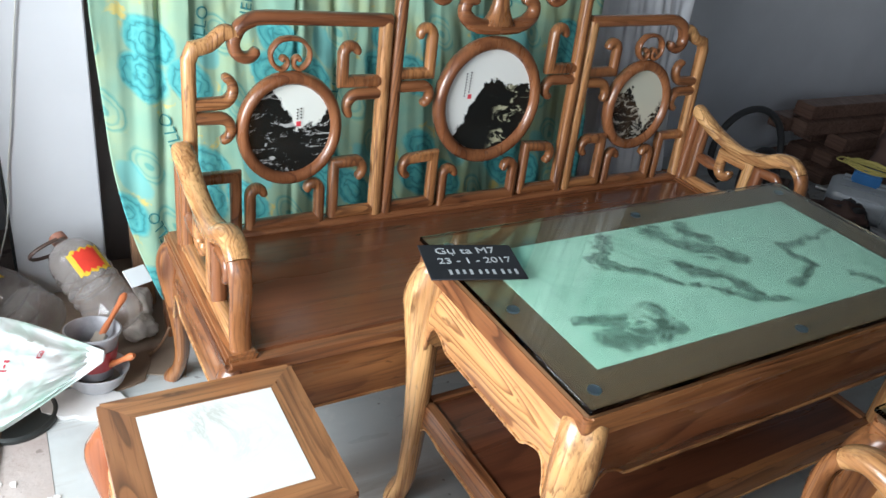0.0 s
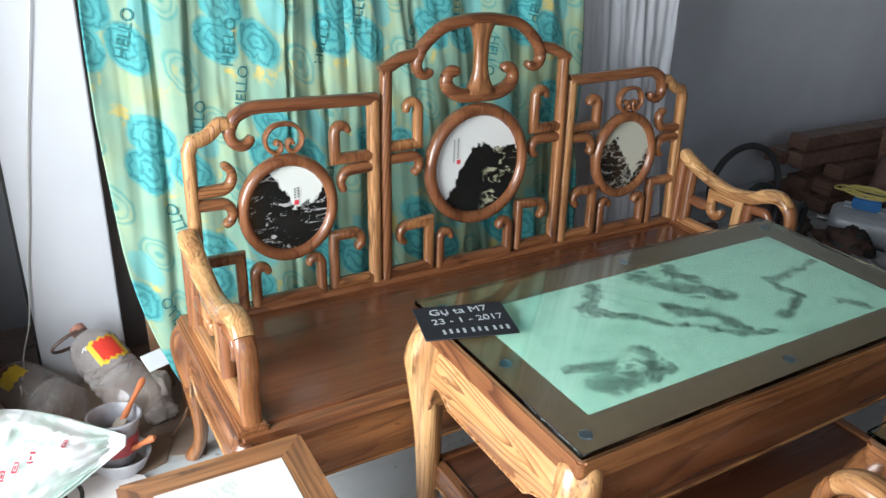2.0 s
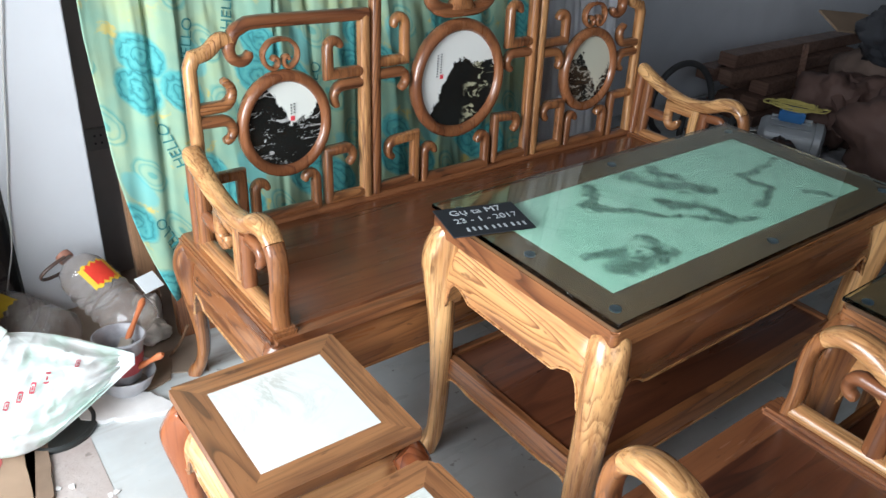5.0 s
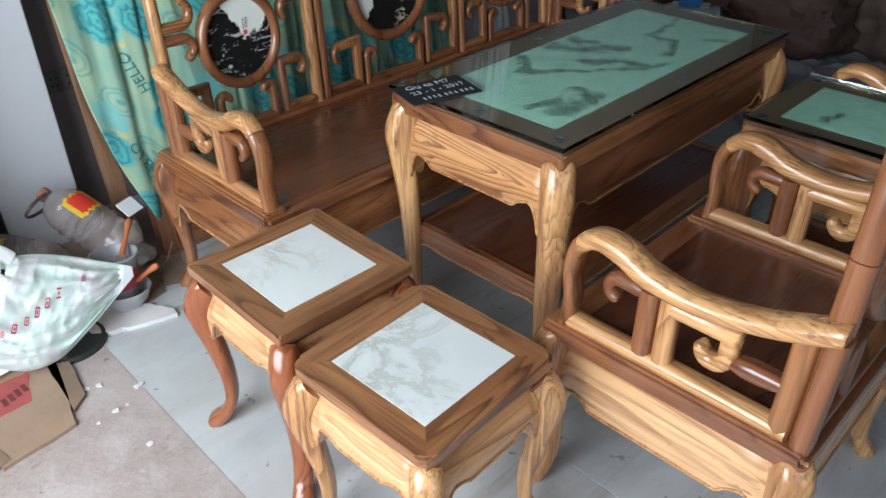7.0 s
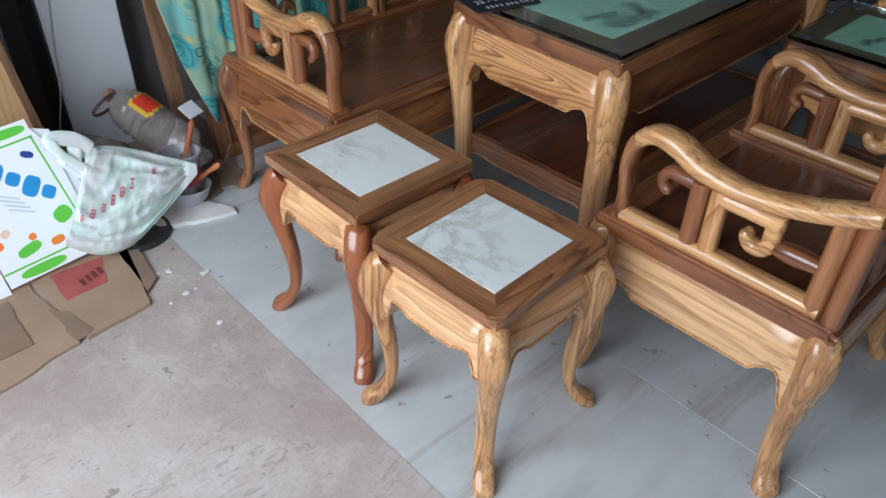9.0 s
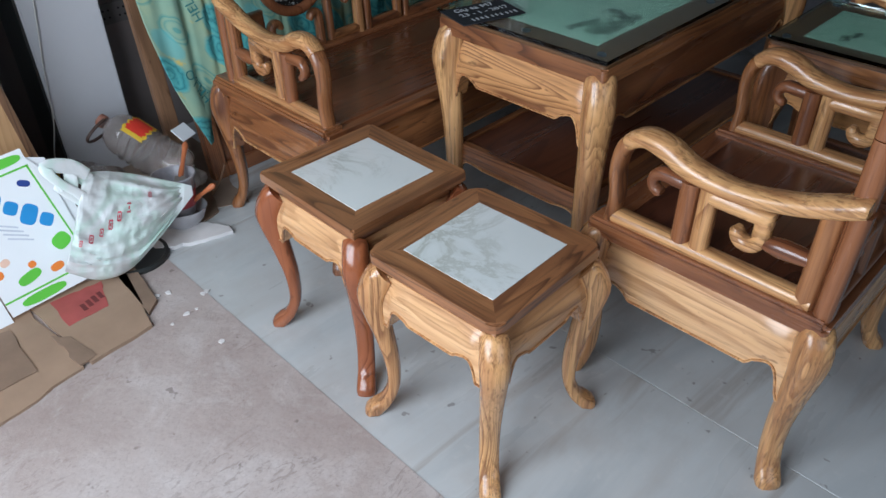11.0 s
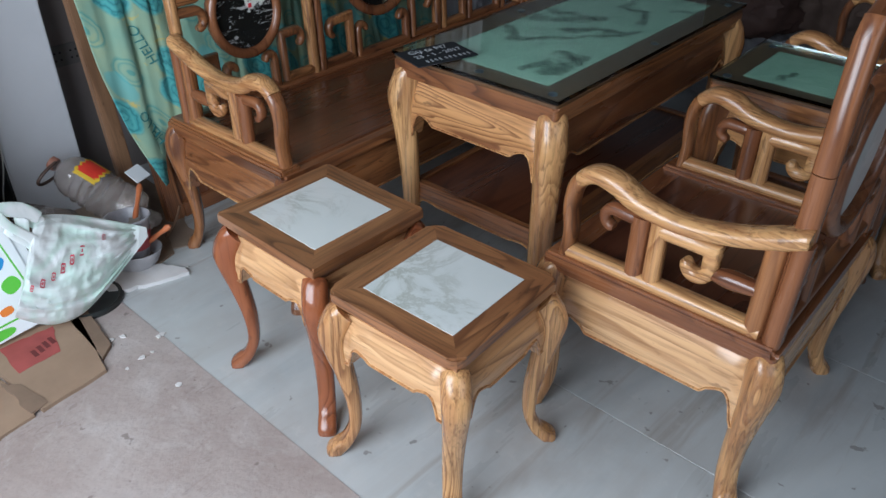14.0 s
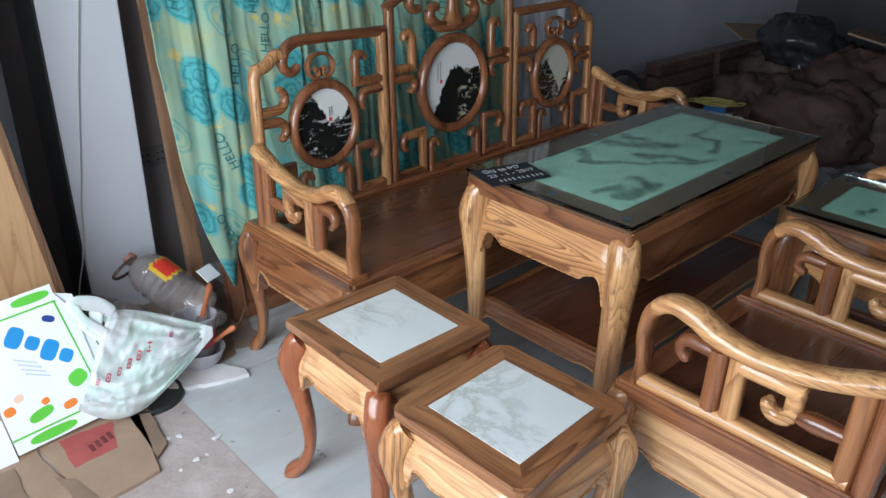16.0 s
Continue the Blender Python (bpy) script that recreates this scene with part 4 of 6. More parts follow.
coffee = table("coffee_table", pose(0.5035, 0.257, 0), "low carved coffee table with green stone under loose glass", 0.5165, 0.255, 0.687, 0.076, (wood_x, wood_y, wood_z), 0.292, green_stone)
side_table = table("side_table", pose(0.69, -0.36, 0), "small square table with green stone under glass, between the chairs", 0.185, 0.225, 0.64, 0.06, (wood_x, wood_y, wood_z), 0.25, inlay_stone("plain_green_stone", 0.125, 0.165, [(0.2, 0.8, 0.4, 0.7, 0.014, 0.8), (0.7, 0.25, 0.85, 0.4, 0.012, 0.8)]))

# ---- armchairs ----
chair = thing("armchair", pose(0.085, -0.378, 0) @ Matrix.Diagonal((1.05, 0.97, 1, 1)), "carved armchair with curved arms and openwork back, facing the bench", "chair", "pair of armchairs")
seat_base(chair, 0.285, 0.265, -0.265, (blond_x, blond_y, pale_z), deep_x, (red_x, red_y))
for s in (-1, 1):
    part("arm_base", box_bm(s * 0.256 - 0.032, s * 0.256 + 0.032, -0.258, 0.258, 0.425, 0.446, 0.006), red_y, chair)
    arm_rest(chair, s * 0.258, 0.222, -1, s, (pale_x, pale_y, wood_z, pale_z))
CB = -0.238
cback = new("backrest")
cback.parent = chair


def on_cback(p):
    return Vector((p[0], CB, p[1]))


for s in (-1, 1):
    fret("post", cback, [(s * 0.245, 0.44), (s * 0.245, 0.785)], red_z, on_cback, NB, wide=0.040, deep=0.042)
    fret("post", cback, [(s * 0.245, 0.787), (s * 0.243, 1.0), (s * 0.225, 1.03)], red_z, on_cback, NB, wide=0.040, deep=0.042)
    fret("scroll", cback, [(s * 0.245, 0.80), (s * 0.165, 0.80), (s * 0.165, 0.89)], wood_z, on_cback, NB, turn=-s, r=0.022)
    fret("scroll", cback, [(s * 0.13, 0.455), (s * 0.13, 0.58), (s * 0.185, 0.585)], wood_z, on_cback, NB, turn=-s, r=0.024)
fret("top_rail", cback, [tuple(q) for q in smooth_path([(-0.235, 1.02), (-0.16, 1.045), (-0.07, 1.085), (0, 1.095), (0.07, 1.085), (0.16, 1.045), (0.235, 1.02)], 4)], red_x, on_cback, NB, wide=0.034, deep=0.042)
fret("stem", cback, [(0, 1.09), (0, 0.90)], wood_z, on_cback, NB)
ring("medallion_ring", cback, (0, 0.73), 0.15, 0.152, red_z, on_cback, NB, 0.034, 0.044)
disc("stone_medallion", cback, (0, 0.73), 0.138, 0.14, marble, on_cback, label="pale stone medallion")
fret("bottom_rail", cback, [(-0.245, 0.458), (0.245, 0.458)], wood_x, on_cback, NB)
copy_thing(chair, pose(1.23, -0.378, 0) @ Matrix.Diagonal((1.05, 0.97, 1, 1)))

# ---- stools ----


def stool(m, label, rim, leg_mat, apron_set, corner, top_stone):
    t = thing("square_stool", m, label, "stool", "pair of stone topped stools")
    h, z = 0.168, 0.456
    mitred_frame(t, "top_rail", -h, h, -h, h, z - 0.022, z, 0.054, rim[0], rim[1], 0.005, r=corner)
    # slanted edge under the rim
    bm = bmesh.new()
    rows = [[bm.verts.new((sx * q, sy * q, zz)) for sx, sy in ((-1, -1), (1, -1), (1, 1), (-1, 1))] for q, zz in ((h - 0.008, z - 0.0215), (h - 0.010, z - 0.036), (h - 0.028, z - 0.048), (h - 0.028, z - 0.062))]
    for lo, hi in zip(rows, rows[1:]):
        for i in range(4):
            bm.faces.new((lo[i], lo[(i + 1) % 4], hi[(i + 1) % 4], hi[i]))
    bm.faces.new(rows[0])
    bm.faces.new(rows[-1][::-1])
    part("edge_moulding", bm, rim[0], t)
    part("stone_panel", box_bm(-h + 0.054, h - 0.054, -h + 0.054, h - 0.054, z - 0.02, z + 0.0012, 0.0), top_stone, t, "white marble panel with grey-green veins", smooth=False)
    e = 0.026
    c = h - e
    cs = [(-c, -c), (c, -c), (c, c), (-c, c)]
    for i, (a, b) in enumerate(zip(cs, cs[1:] + cs[:1])):
        apron("apron", t, a, b, z - 0.058, z - 0.138, 0.03, 0.022, apron_set[i % 2])
    for (x, y), o in zip(cs, ((-1, -1), (1, -1), (1, 1), (-1, 1))):
        cabriole_leg("leg", t, x, y, o, z - 0.052, 0.054, leg_mat, knee=0.028, foot=0.046)
    return t


stool(pose(-0.439, 0.341, 0, 0, 0, -1), "square stool with white marble seat and reddish legs", (tan_x, tan_y), redleg_z, (blond_x, blond_y), 0.006, marble)
stool(pose(-0.464, -0.056, 0, 0, 0, 1.5), "square stool with white marble seat and golden legs", (tan_x, tan_y), pale_z, (blond_x, blond_y), 0.026, marble_b)

# ---- board with the price tag writing ----
board = thing("slate_board", pose(0.030, 0.401, 0.6875, 0, 0, -16), "small black slate board with white handwriting on the table glass", "sign")
part("slate", box_bm(-0.09, 0.09, -0.059, 0.059, 0.0, 0.003, 0.0008, segs=1), slate, board)
lettering("writing", "Gụ ta M7", 0.030, chalk, Matrix.Translation((-0.004, 0.036, 0.0034)) @ pose(0, 0, 0, 0, 0, 2), board, 0.0003)
lettering("writing", "23 - 1 - 2017", 0.027, chalk, Matrix.Translation((0.006, 0.002, 0.0034)) @ pose(0, 0, 0, 0, 0, 2), board, 0.0003)
for i in range(10):
    part("writing_bar", box_bm(-0.052 + i * 0.0128 + (0.004 if i > 3 else 0) + (0.004 if i > 6 else 0), -0.047 + i * 0.0128 + (0.004 if i > 3 else 0) + (0.004 if i > 6 else 0), -0.044 + 0.001 * (i % 3), -0.029 + 0.001 * (i % 2), 0.003, 0.0034, 0), chalk, board, smooth=False)

# ---- curtain over the leaning panel ----


def curtain_y(x, z):
    """The cloth hangs in folds over the leaning panel behind the bench."""
    lean = 1.125 + 0.16 * z
    wander = x + 0.05 * noise.noise(Vector((x * 2.1, 0.4, z * 1.1)))
    fold = 0.034 * noise.noise(Vector((wander * 11.0, 3.7, z * 0.55))) + 0.010 * noise.noise(Vector((wander * 24.0, 8.1, z * 1.6))) + 0.003 * noise.noise(Vector((wander * 58.0, 1.3, z * 2.2)))
    # sharper pinched creases
    crease = noise.noise(Vector((wander * 8.0 + 5.0, 6.2, z * 0.4)))
    fold += 0.015 * max(0.0, 1 - abs(crease) / 0.13)
    slant = noise.noise(Vector((wander * 6.0 + z * 3.5, 2.9, z * 1.2)))
    fold += 0.009 * max(0.0, 1 - abs(slant) / 0.10)
    return lean + 0.04 + fold * (0.55 + 0.45 * min(1.0, z))


def curtain_left(z):
    return -0.452 + 0.010 * math.sin(z * 5) + 0.30 * max(0.0, 0.58 - z) ** 2 / 0.58


def curtain_x(s, z, right):
    left = curtain_left(z)
    return left + s * (right - left)


def cloth(name, right, z_top, material, label):
    nx, nz = 300, 60
    verts, faces, uvs = [], [], []
    for j in range(nz + 1):
        for i in range(nx + 1):
            s = i / nx
            low = 0.172 + min(0.15, 2.6 * max(0.0, s - 0.012)) + 0.010 * math.sin(s * 40)
            z = low + (z_top - low) * j / nz
            x = curtain_x(s, z, right)
            verts.append((x, curtain_y(x, z), z))
            uvs.append((s * 1.75, z))
    for j in range(nz):
        for i in range(nx):
            a = j * (nx + 1) + i
            faces.append((a, a + 1, a + nx + 2, a + nx + 1))
    ob = mesh_ob(name, verts, faces, material)
    uv = ob.data.uv_layers.new(name="uv")
    for loop in ob.data.loops:
        uv.data[loop.index].uv = uvs[loop.vertex_index]
    th = ob.modifiers.new("thickness", "SOLIDIFY")
    th.thickness = 0.002
    return tagged(ob, label, "curtain")


curtain = cloth("curtain", 1.02, 2.2, curtain_cloth, "turquoise and pale green curtain printed with roses and letters")
for x, z, rz in [(-0.368, 1.077, 74), (-0.123, 1.048, 80), (-0.222, 0.851, 78), (0.130, 1.037, 76), (-0.102, 0.930, 80), (-0.302, 0.600, 108), (0.238, 1.108, 78), (0.396, 1.012, 74), (0.130, 0.700, 76), (0.56, 1.10, 80),
                 (-0.345, 0.360, 112), (0.68, 0.97, -100), (0.84, 1.12, 76), (-0.20, 1.40, 70), (0.34, 1.40, 65), (0.62, 1.36, 80)]:
    lettering("print_letters", "HELLO", 0.040, print_ink, Matrix.Translation((x, 0, z)) @ pose(0, 0, 0, 90, 0, 0) @ pose(0, 0, 0, 0, 0, rz), curtain, 0.0, lambda c: Vector((c.x, curtain_y(c.x, c.z) - 0.004, c.z)))


def pleated(name, x0, x1, z0, z1, y_at, material, label, waves=9):
    nx, nz = 110, 70
    verts = []
    for j in range(nz + 1):
        for i in range(nx + 1):
            s, z = i / nx, z0 + (z1 - z0) * j / nz
            x = x0 + s * (x1 - x0) + 0.01 * math.sin(z * 4 + s * 9)
            verts.append((x, y_at(z) + 0.026 * noise.noise(Vector((s * waves * 1.6, 2.3, z * 0.9))) + 0.010 * noise.noise(Vector((s * waves * 4.5, 5.1, z * 3.0))) + 0.004 * noise.noise(Vector((s * 40, 1.7, z * 16))), z))
    faces = [(j * (nx + 1) + i, j * (nx + 1) + i + 1, (j + 1) * (nx + 1) + i + 1, (j + 1) * (nx + 1) + i) for j in range(nz) for i in range(nx)]
    ob = mesh_ob(name, verts, faces, material)
    th = ob.modifiers.new("thickness", "SOLIDIFY")
    th.thickness = 0.0015
    return tagged(ob, label, "curtain")


white_cloth = plain("thin_white_cloth", (0.80, 0.80, 0.84), 0.8, 0, 0.12, 6, 0.1)
pleated("white_curtain", 0.99, 1.58, 0.0, 2.2, lambda z: 1.31 + 0.14 * z, white_cloth, "thin greyish white curtain hanging beside the printed one", 5)

# glossy brown panel on which the curtain hangs, leaning back
LEAN = math.degrees(math.atan(0.16))
panel = thing("wooden_screen", pose(0.36, 1.262, 0.0, -LEAN, 0, 0), "glossy brown framed wooden screen leaning behind the bench", "screen")
for a, b in ((-0.70, -0.645), (0.615, 0.67)):
    part("stile", box_bm(a, b, -0.012, 0.028, 0.0, 2.2, 0.004), wood_z if a < 0 else red_z, panel)
for a, b in ((0.0, 0.05), (2.14, 2.2)):
    part("rail", box_bm(-0.645, 0.615, -0.012, 0.028, a, b, 0.004), red_x, panel)
part("infill", box_bm(-0.647, 0.617, 0.004, 0.02, 0.05, 2.14, 0), red_z, panel, smooth=False)


tan_lath = wood("brown_moulding_wood", "z", (0.34, 0.19, 0.105), (0.22, 0.115, 0.06), (0.07, 0.035, 0.02), 0.3, 4.0, 0.5)


def stick(name, a, b, w, d, material, label, category, groove=False):
    """A straight batten from a to b."""
    a, b = Vector(a), Vector(b)
    length = (b - a).length
    t = thing(name, Matrix.Translation(a) @ (b - a).to_track_quat("Z", "Y").to_matrix().to_4x4(), label, category)
    part("batten", box_bm(-w / 2, w / 2, -d / 2, d / 2, 0, length, 0.003), material, t)
    if groove:
        part("bead", box_bm(-w / 2 + 0.006, -w / 2 + 0.016, -d / 2 - 0.006, -d / 2 + 0.001, 0.0, length, 0.002), pale_z, t)
        part("bead", box_bm(w / 2 - 0.018, w / 2 - 0.008, -d / 2 - 0.006, -d / 2 + 0.001, 0.0, length, 0.002), darkboard_z, t)
    return t


stick("leaning_lath", (-0.361, 1.44, 0.0), (-0.366, 1.685, 2.3), 0.054, 0.03, tan_lath, "old brown moulded wooden lath leaning on the wall", "lath", True)

light_board = thing("wooden_board", pose(-1.31, 1.36, 0), "large plain light brown wooden board standing on edge", "board")
upright = pose(0, 0, 0, 90, 0, 0)
part("face", prism_bm([(-0.8, 0), (0.498, 0), (0.236, 2.1), (-0.8, 2.1)], 0, 0.03, 0.0, upright), board_z, light_board, smooth=False)
part("edge_strip", prism_bm([(0.498, 0), (0.520, 0), (0.258, 2.1), (0.236, 2.1)], -0.002, 0.032, 0.0, upright), darkboard_z, light_board, smooth=False)

socket = thing("wall_socket", pose(-0.352, 1.7085, 0.478), "dark grey double socket on the brown wall", "socket")
part("plate", box_bm(-0.06, 0.06, -0.012, 0.0, -0.035, 0.035, 0.003), plain("dark_grey_plastic", (0.16, 0.15, 0.145), 0.5), socket)
hole = plain("socket_hole", (0.008, 0.008, 0.008), 0.6, bumpy=0)
for hx in (-0.036, -0.018, 0.018, 0.036):
    for hz in (-0.012, 0.012):
        part("hole", lathe_bm([(0, -0.001), (0.0035, -0.001), (0.0035, 0.0015), (0, 0.0015)], 10, Matrix.Translation((hx, -0.0125, hz)) @ pose(0, 0, 0, 90)), hole, socket)


def tube(name, pts, r, material, parent=None, n=8, per=6, closed=False):
    """A round tube along a free curve."""
    c = smooth_path(pts, per)
    verts, faces = [], []
    up = Vector((0.13, 0.37, 0.92))
    for i, p in enumerate(c):
        t = (c[min(i + 1, len(c) - 1)] - c[max(i - 1, 0)]).normalized()
        s = t.cross(up).normalized()
        q = t.cross(s)
        verts += [p + (s * math.cos(2 * math.pi * k / n) + q * math.sin(2 * math.pi * k / n)) * r for k in range(n)]
    for i in range(len(c) - 1):
        for k in range(n):
            faces.append((i * n + k, i * n + (k + 1) % n, (i + 1) * n + (k + 1) % n, (i + 1) * n + k))
    faces += [tuple(range(n)), tuple(range((len(c) - 1) * n, len(c) * n))]
    return mesh_ob(name, verts, faces, material, parent)


cable = tube("hanging_cable", [(-0.432, 1.562, 3.1), (-0.475, 1.562, 2.0), (-0.508, 1.562, 1.4), (-0.540, 1.562, 1.15), (-0.602, 1.562, 0.80), (-0.640, 1.562, 0.55), (-0.662, 1.562, 0.42), (-0.685, 1.555, 0.26), (-0.72, 1.55, 0.14), (-0.74, 1.54, 0.006), (-0.71, 1.47, 0.006)], 0.0022, plain("white_cable", (0.62, 0.61, 0.58), 0.5), None)
tagged(cable, "thin white electric cable hanging in front of the pillar", "cable")

# ---- heap beside the pillar ----


def set_down(first, by):
    """Shift the top-level things of a heap built since the count first."""
    for ob in list(scene.collection.objects)[first:]:
        if not ob.parent:
            ob.location += Vector(by)


HEAP_FIRST = len(scene.collection.objects)


def lumpy(name, centre, radii, material, label, category, seed, rough=0.25, freq=3.0, nu=48, nv=28, flat=True, crease=0.0, shape=None):
    """A soft closed form such as a full sack or bag, wrinkled by noise, resting on what is below."""
    verts, faces = [], []
    for j in range(nv + 1):
        ph = math.pi * j / nv
        for i in range(nu):
            th = 2 * math.pi * i / nu
            d = Vector((math.sin(ph) * math.cos(th), math.sin(ph) * math.sin(th), math.cos(ph)))
            k = 1 + rough * noise.noise(d * freq + Vector((seed, 0, 0)))
            if crease:
                k -= crease * abs(noise.noise(d * freq * 2.7 + Vector((0, seed, 0)))) + crease * 0.6 * abs(noise.noise(d * freq * 6 + Vector((0, 0, seed))))
            p = Vector((d.x * radii[0], d.y * radii[1], d.z * radii[2])) * k
            if shape:
                p = shape(p, d)
            p += Vector(centre)
            if flat:
                p.z = max(p.z, centre[2] - radii[2] * 0.72)
            verts.append(p)
    for j in range(nv):
        for i in range(nu):
            faces.append((j * nu + i, (j + 1) * nu + i, (j + 1) * nu + (i + 1) % nu, j * nu + (i + 1) % nu))
    ob = mesh_ob(name, verts, faces, material, sharp=100)
    return tagged(ob, label, category)


dusty_pet, dnt, db = mat("dusty_bottle_plastic")
db.inputs["Base Color"].default_value = (0.40, 0.36, 0.33, 1)
db.inputs["Roughness"].default_value = 0.12
db.inputs["Coat Weight"].default_value = 0.8
db.inputs["Coat Roughness"].default_value = 0.05
db.inputs["Transmission Weight"].default_value = 0.80
db.inputs["IOR"].default_value = 1.12
dv = coords(dnt)
dnt.links.new(ramp(dnt, noise_tex(dnt, dv, 14.0, 5, 0.6), [(0.35, (0.56, 0.49, 0.45)), (0.6, (0.80, 0.75, 0.72))]), db.inputs["Base Color"])
label_red = plain("red_label", (0.72, 0.05, 0.03), 0.4, 0, 0.15, 30, 0)
label_yellow = plain("yellow_label", (0.75, 0.50, 0.04), 0.4, 0, 0.15, 30, 0)


def jug(m, label, dark_label):
    t = thing("plastic_jug", m, label, "jug", "dusty plastic jugs")
    prof = [(0.0, 0.0), (0.055, 0.0), (0.078, 0.008), (0.086, 0.02), (0.086, 0.10)]
    for i in range(4):
        z = 0.115 + i * 0.034
        prof += [(0.077, z), (0.085, z + 0.008), (0.088, z + 0.016), (0.085, z + 0.025), (0.077, z + 0.032)]
    prof += [(0.084, 0.262), (0.080, 0.29), (0.066, 0.318), (0.045, 0.335), (0.026, 0.345), (0.022, 0.352), (0.022, 0.362)]
    part("body", lathe_bm(prof, 32), dusty_pet, t)
    part("cap", lathe_bm([(0.0, 0.36), (0.026, 0.36), (0.027, 0.366), (0.026, 0.384), (0.0, 0.385)], 20), plain("reddish_cap", (0.36, 0.16, 0.11), 0.5), t, "faded reddish screw cap")
    # the loop handle has flopped over sideways
    side = m.inverted().to_3x3() @ Vector((-1, 0, 0))
    side.z = 0
    side.normalize()
    across = Vector((-side.y, side.x, 0))
    v, f = sweep([Vector((0, 0, 0.35)) + side * (0.015 + 0.095 * math.sin(a / 14 * math.pi)) + across * (0.042 * math.cos(a / 14 * math.pi)) for a in range(15)], (0, 0, 1), 0.009, 0.012)
    handle = mesh_ob("carry_handle", v, f, plain("dark_handle_plastic", (0.07, 0.04, 0.03), 0.5), t)
    # curved paper label wrapped on the shoulder
    for name, a0, a1, z0, z1, r, mt in (("label_ground", -0.5, 0.5, 0.19, 0.262, 0.0885, label_yellow),) if not dark_label else (("label_ground", -0.62, 0.62, 0.165, 0.262, 0.0885, label_yellow), ("label_print", -0.42, 0.42, 0.175, 0.255, 0.0893, label_red)):
        vs, fs = [], []
        for i in range(13):
            a = a0 + (a1 - a0) * i / 12
            wob = 0.006 * math.sin(i * 1.9)
            vs += [(r * math.sin(a), -r * math.cos(a), z0 + wob), (r * math.sin(a), -r * math.cos(a), z1 - wob)]
        for i in range(12):
            fs.append((2 * i, 2 * i + 2, 2 * i + 3, 2 * i + 1))
        mesh_ob(name, vs, fs, mt, t)
    return t


def along(a, b, spin=0.0, scale=1.0):
    a, b = Vector(a), Vector(b)
    return Matrix.Translation(a) @ (b - a).to_track_quat("Z", "Y").to_matrix().to_4x4() @ pose(0, 0, 0, 0, 0, spin) @ Matrix.Diagonal((scale, scale, scale, 1))


jug(along((-0.525, 1.228, 0.103), (-0.645, 1.503, 0.248), 178, 0.83) @ Matrix.Diagonal((0.98, 0.98, 1, 1)), "large clear ribbed plastic jug with red and yellow label, lying tilted", True)
jug(along((-0.70, 1.33, 0.075), (-0.86, 1.62, 0.078), 150, 0.84), "empty dusty plastic jug lying on the floor", False)

carton = plain("brown_cardboard", (0.36, 0.25, 0.17), 0.85, 0, 0.2, 7, 0.3)
carton_edge = plain("worn_cardboard", (0.26, 0.18, 0.125), 0.9, 0, 0.25, 10, 0.3)
red_print = plain("faded_red_print", (0.46, 0.10, 0.09), 0.8, 0, 0.3, 9, 0.1)
white_card = plain("white_coated_card", (0.80, 0.84, 0.86), 0.45, 0, 0.05, 5, 0.05)
styro = plain("dusty_white_slab", (0.76, 0.75, 0.74), 0.85, 0, 0.2, 9, 0.4)
green_print = plain("green_print", (0.12, 0.55, 0.05), 0.45, 0, 0.1, 9, 0)
blue_print = plain("blue_print", (0.02, 0.27, 0.62), 0.45, 0, 0.1, 9, 0)
orange_print = plain("orange_print", (0.80, 0.22, 0.03), 0.45, 0, 0.1, 9, 0)
grey_print = plain("grey_print", (0.55, 0.60, 0.68), 0.5, 0, 0.1, 9, 0)
navy_print = plain("navy_print", (0.02, 0.05, 0.25), 0.45, 0, 0.1, 9, 0)


def ragged(poly, step, amount, seed):
    """A polygon with its edges torn a little."""
    r = random.Random(seed)
    out = []
    for (x0, y0), (x1, y1) in zip(poly, poly[1:] + poly[:1]):
        n = max(1, int(math.hypot(x1 - x0, y1 - y0) / step))
        for i in range(n):
            k = i / n
            out.append((x0 + (x1 - x0) * k + r.uniform(-amount, amount) * (i > 0), y0 + (y1 - y0) * k + r.uniform(-amount, amount) * (i > 0)))
    return out


def sheet(name, poly, z0, z1, material, label, category, seed, tilt=None, step=0.04, amount=0.003, group=""):
    t = thing(name, tilt or Matrix.Identity(4), label, category, group)
    part("sheet", prism_bm(ragged(poly, step, amount, seed), z0, z1), material, t)
    return t


flat_a = sheet("flattened_carton", [(-1.095, 0.735), (-0.922, 0.752), (-0.86, 1.02), (-1.12, 1.10)], -0.003, 0.012, carton, "flattened brown cardboard carton with faded red print on the floor", "carton", 3, step=0.05)
part("print_panel", prism_bm(ragged([(-1.075, 0.90), (-0.965, 0.905), (-0.93, 1.02), (-1.07, 1.03)], 0.02, 0.003, 5), 0.0122, 0.0130), red_print, flat_a)
for i in range(4):
    part("writing_bar", box_bm(-1.02 + i * 0.018, -1.008 + i * 0.018, 0.93 + i * 0.006, 0.962 + i * 0.006, 0.0130, 0.0136, 0), plain("dark_red_print", (0.16, 0.03, 0.03), 0.8, bumpy=0), flat_a, smooth=False)
flat_b = sheet("flattened_carton", [(-1.55, 0.66), (-1.115, 0.735), (-1.10, 0.80), (-1.13, 1.08), (-1.5, 1.05)], -0.003, 0.009, carton, "torn brown cardboard sheet on the concrete floor", "carton", 9, step=0.04, amount=0.006)
part("flap", prism_bm(ragged([(-1.42, 0.79), (-1.20, 0.80), (-1.19, 1.00), (-1.40, 1.02)], 0.04, 0.004, 31), 0.0088, 0.0125), carton_edge, flat_b, "loose torn flap")
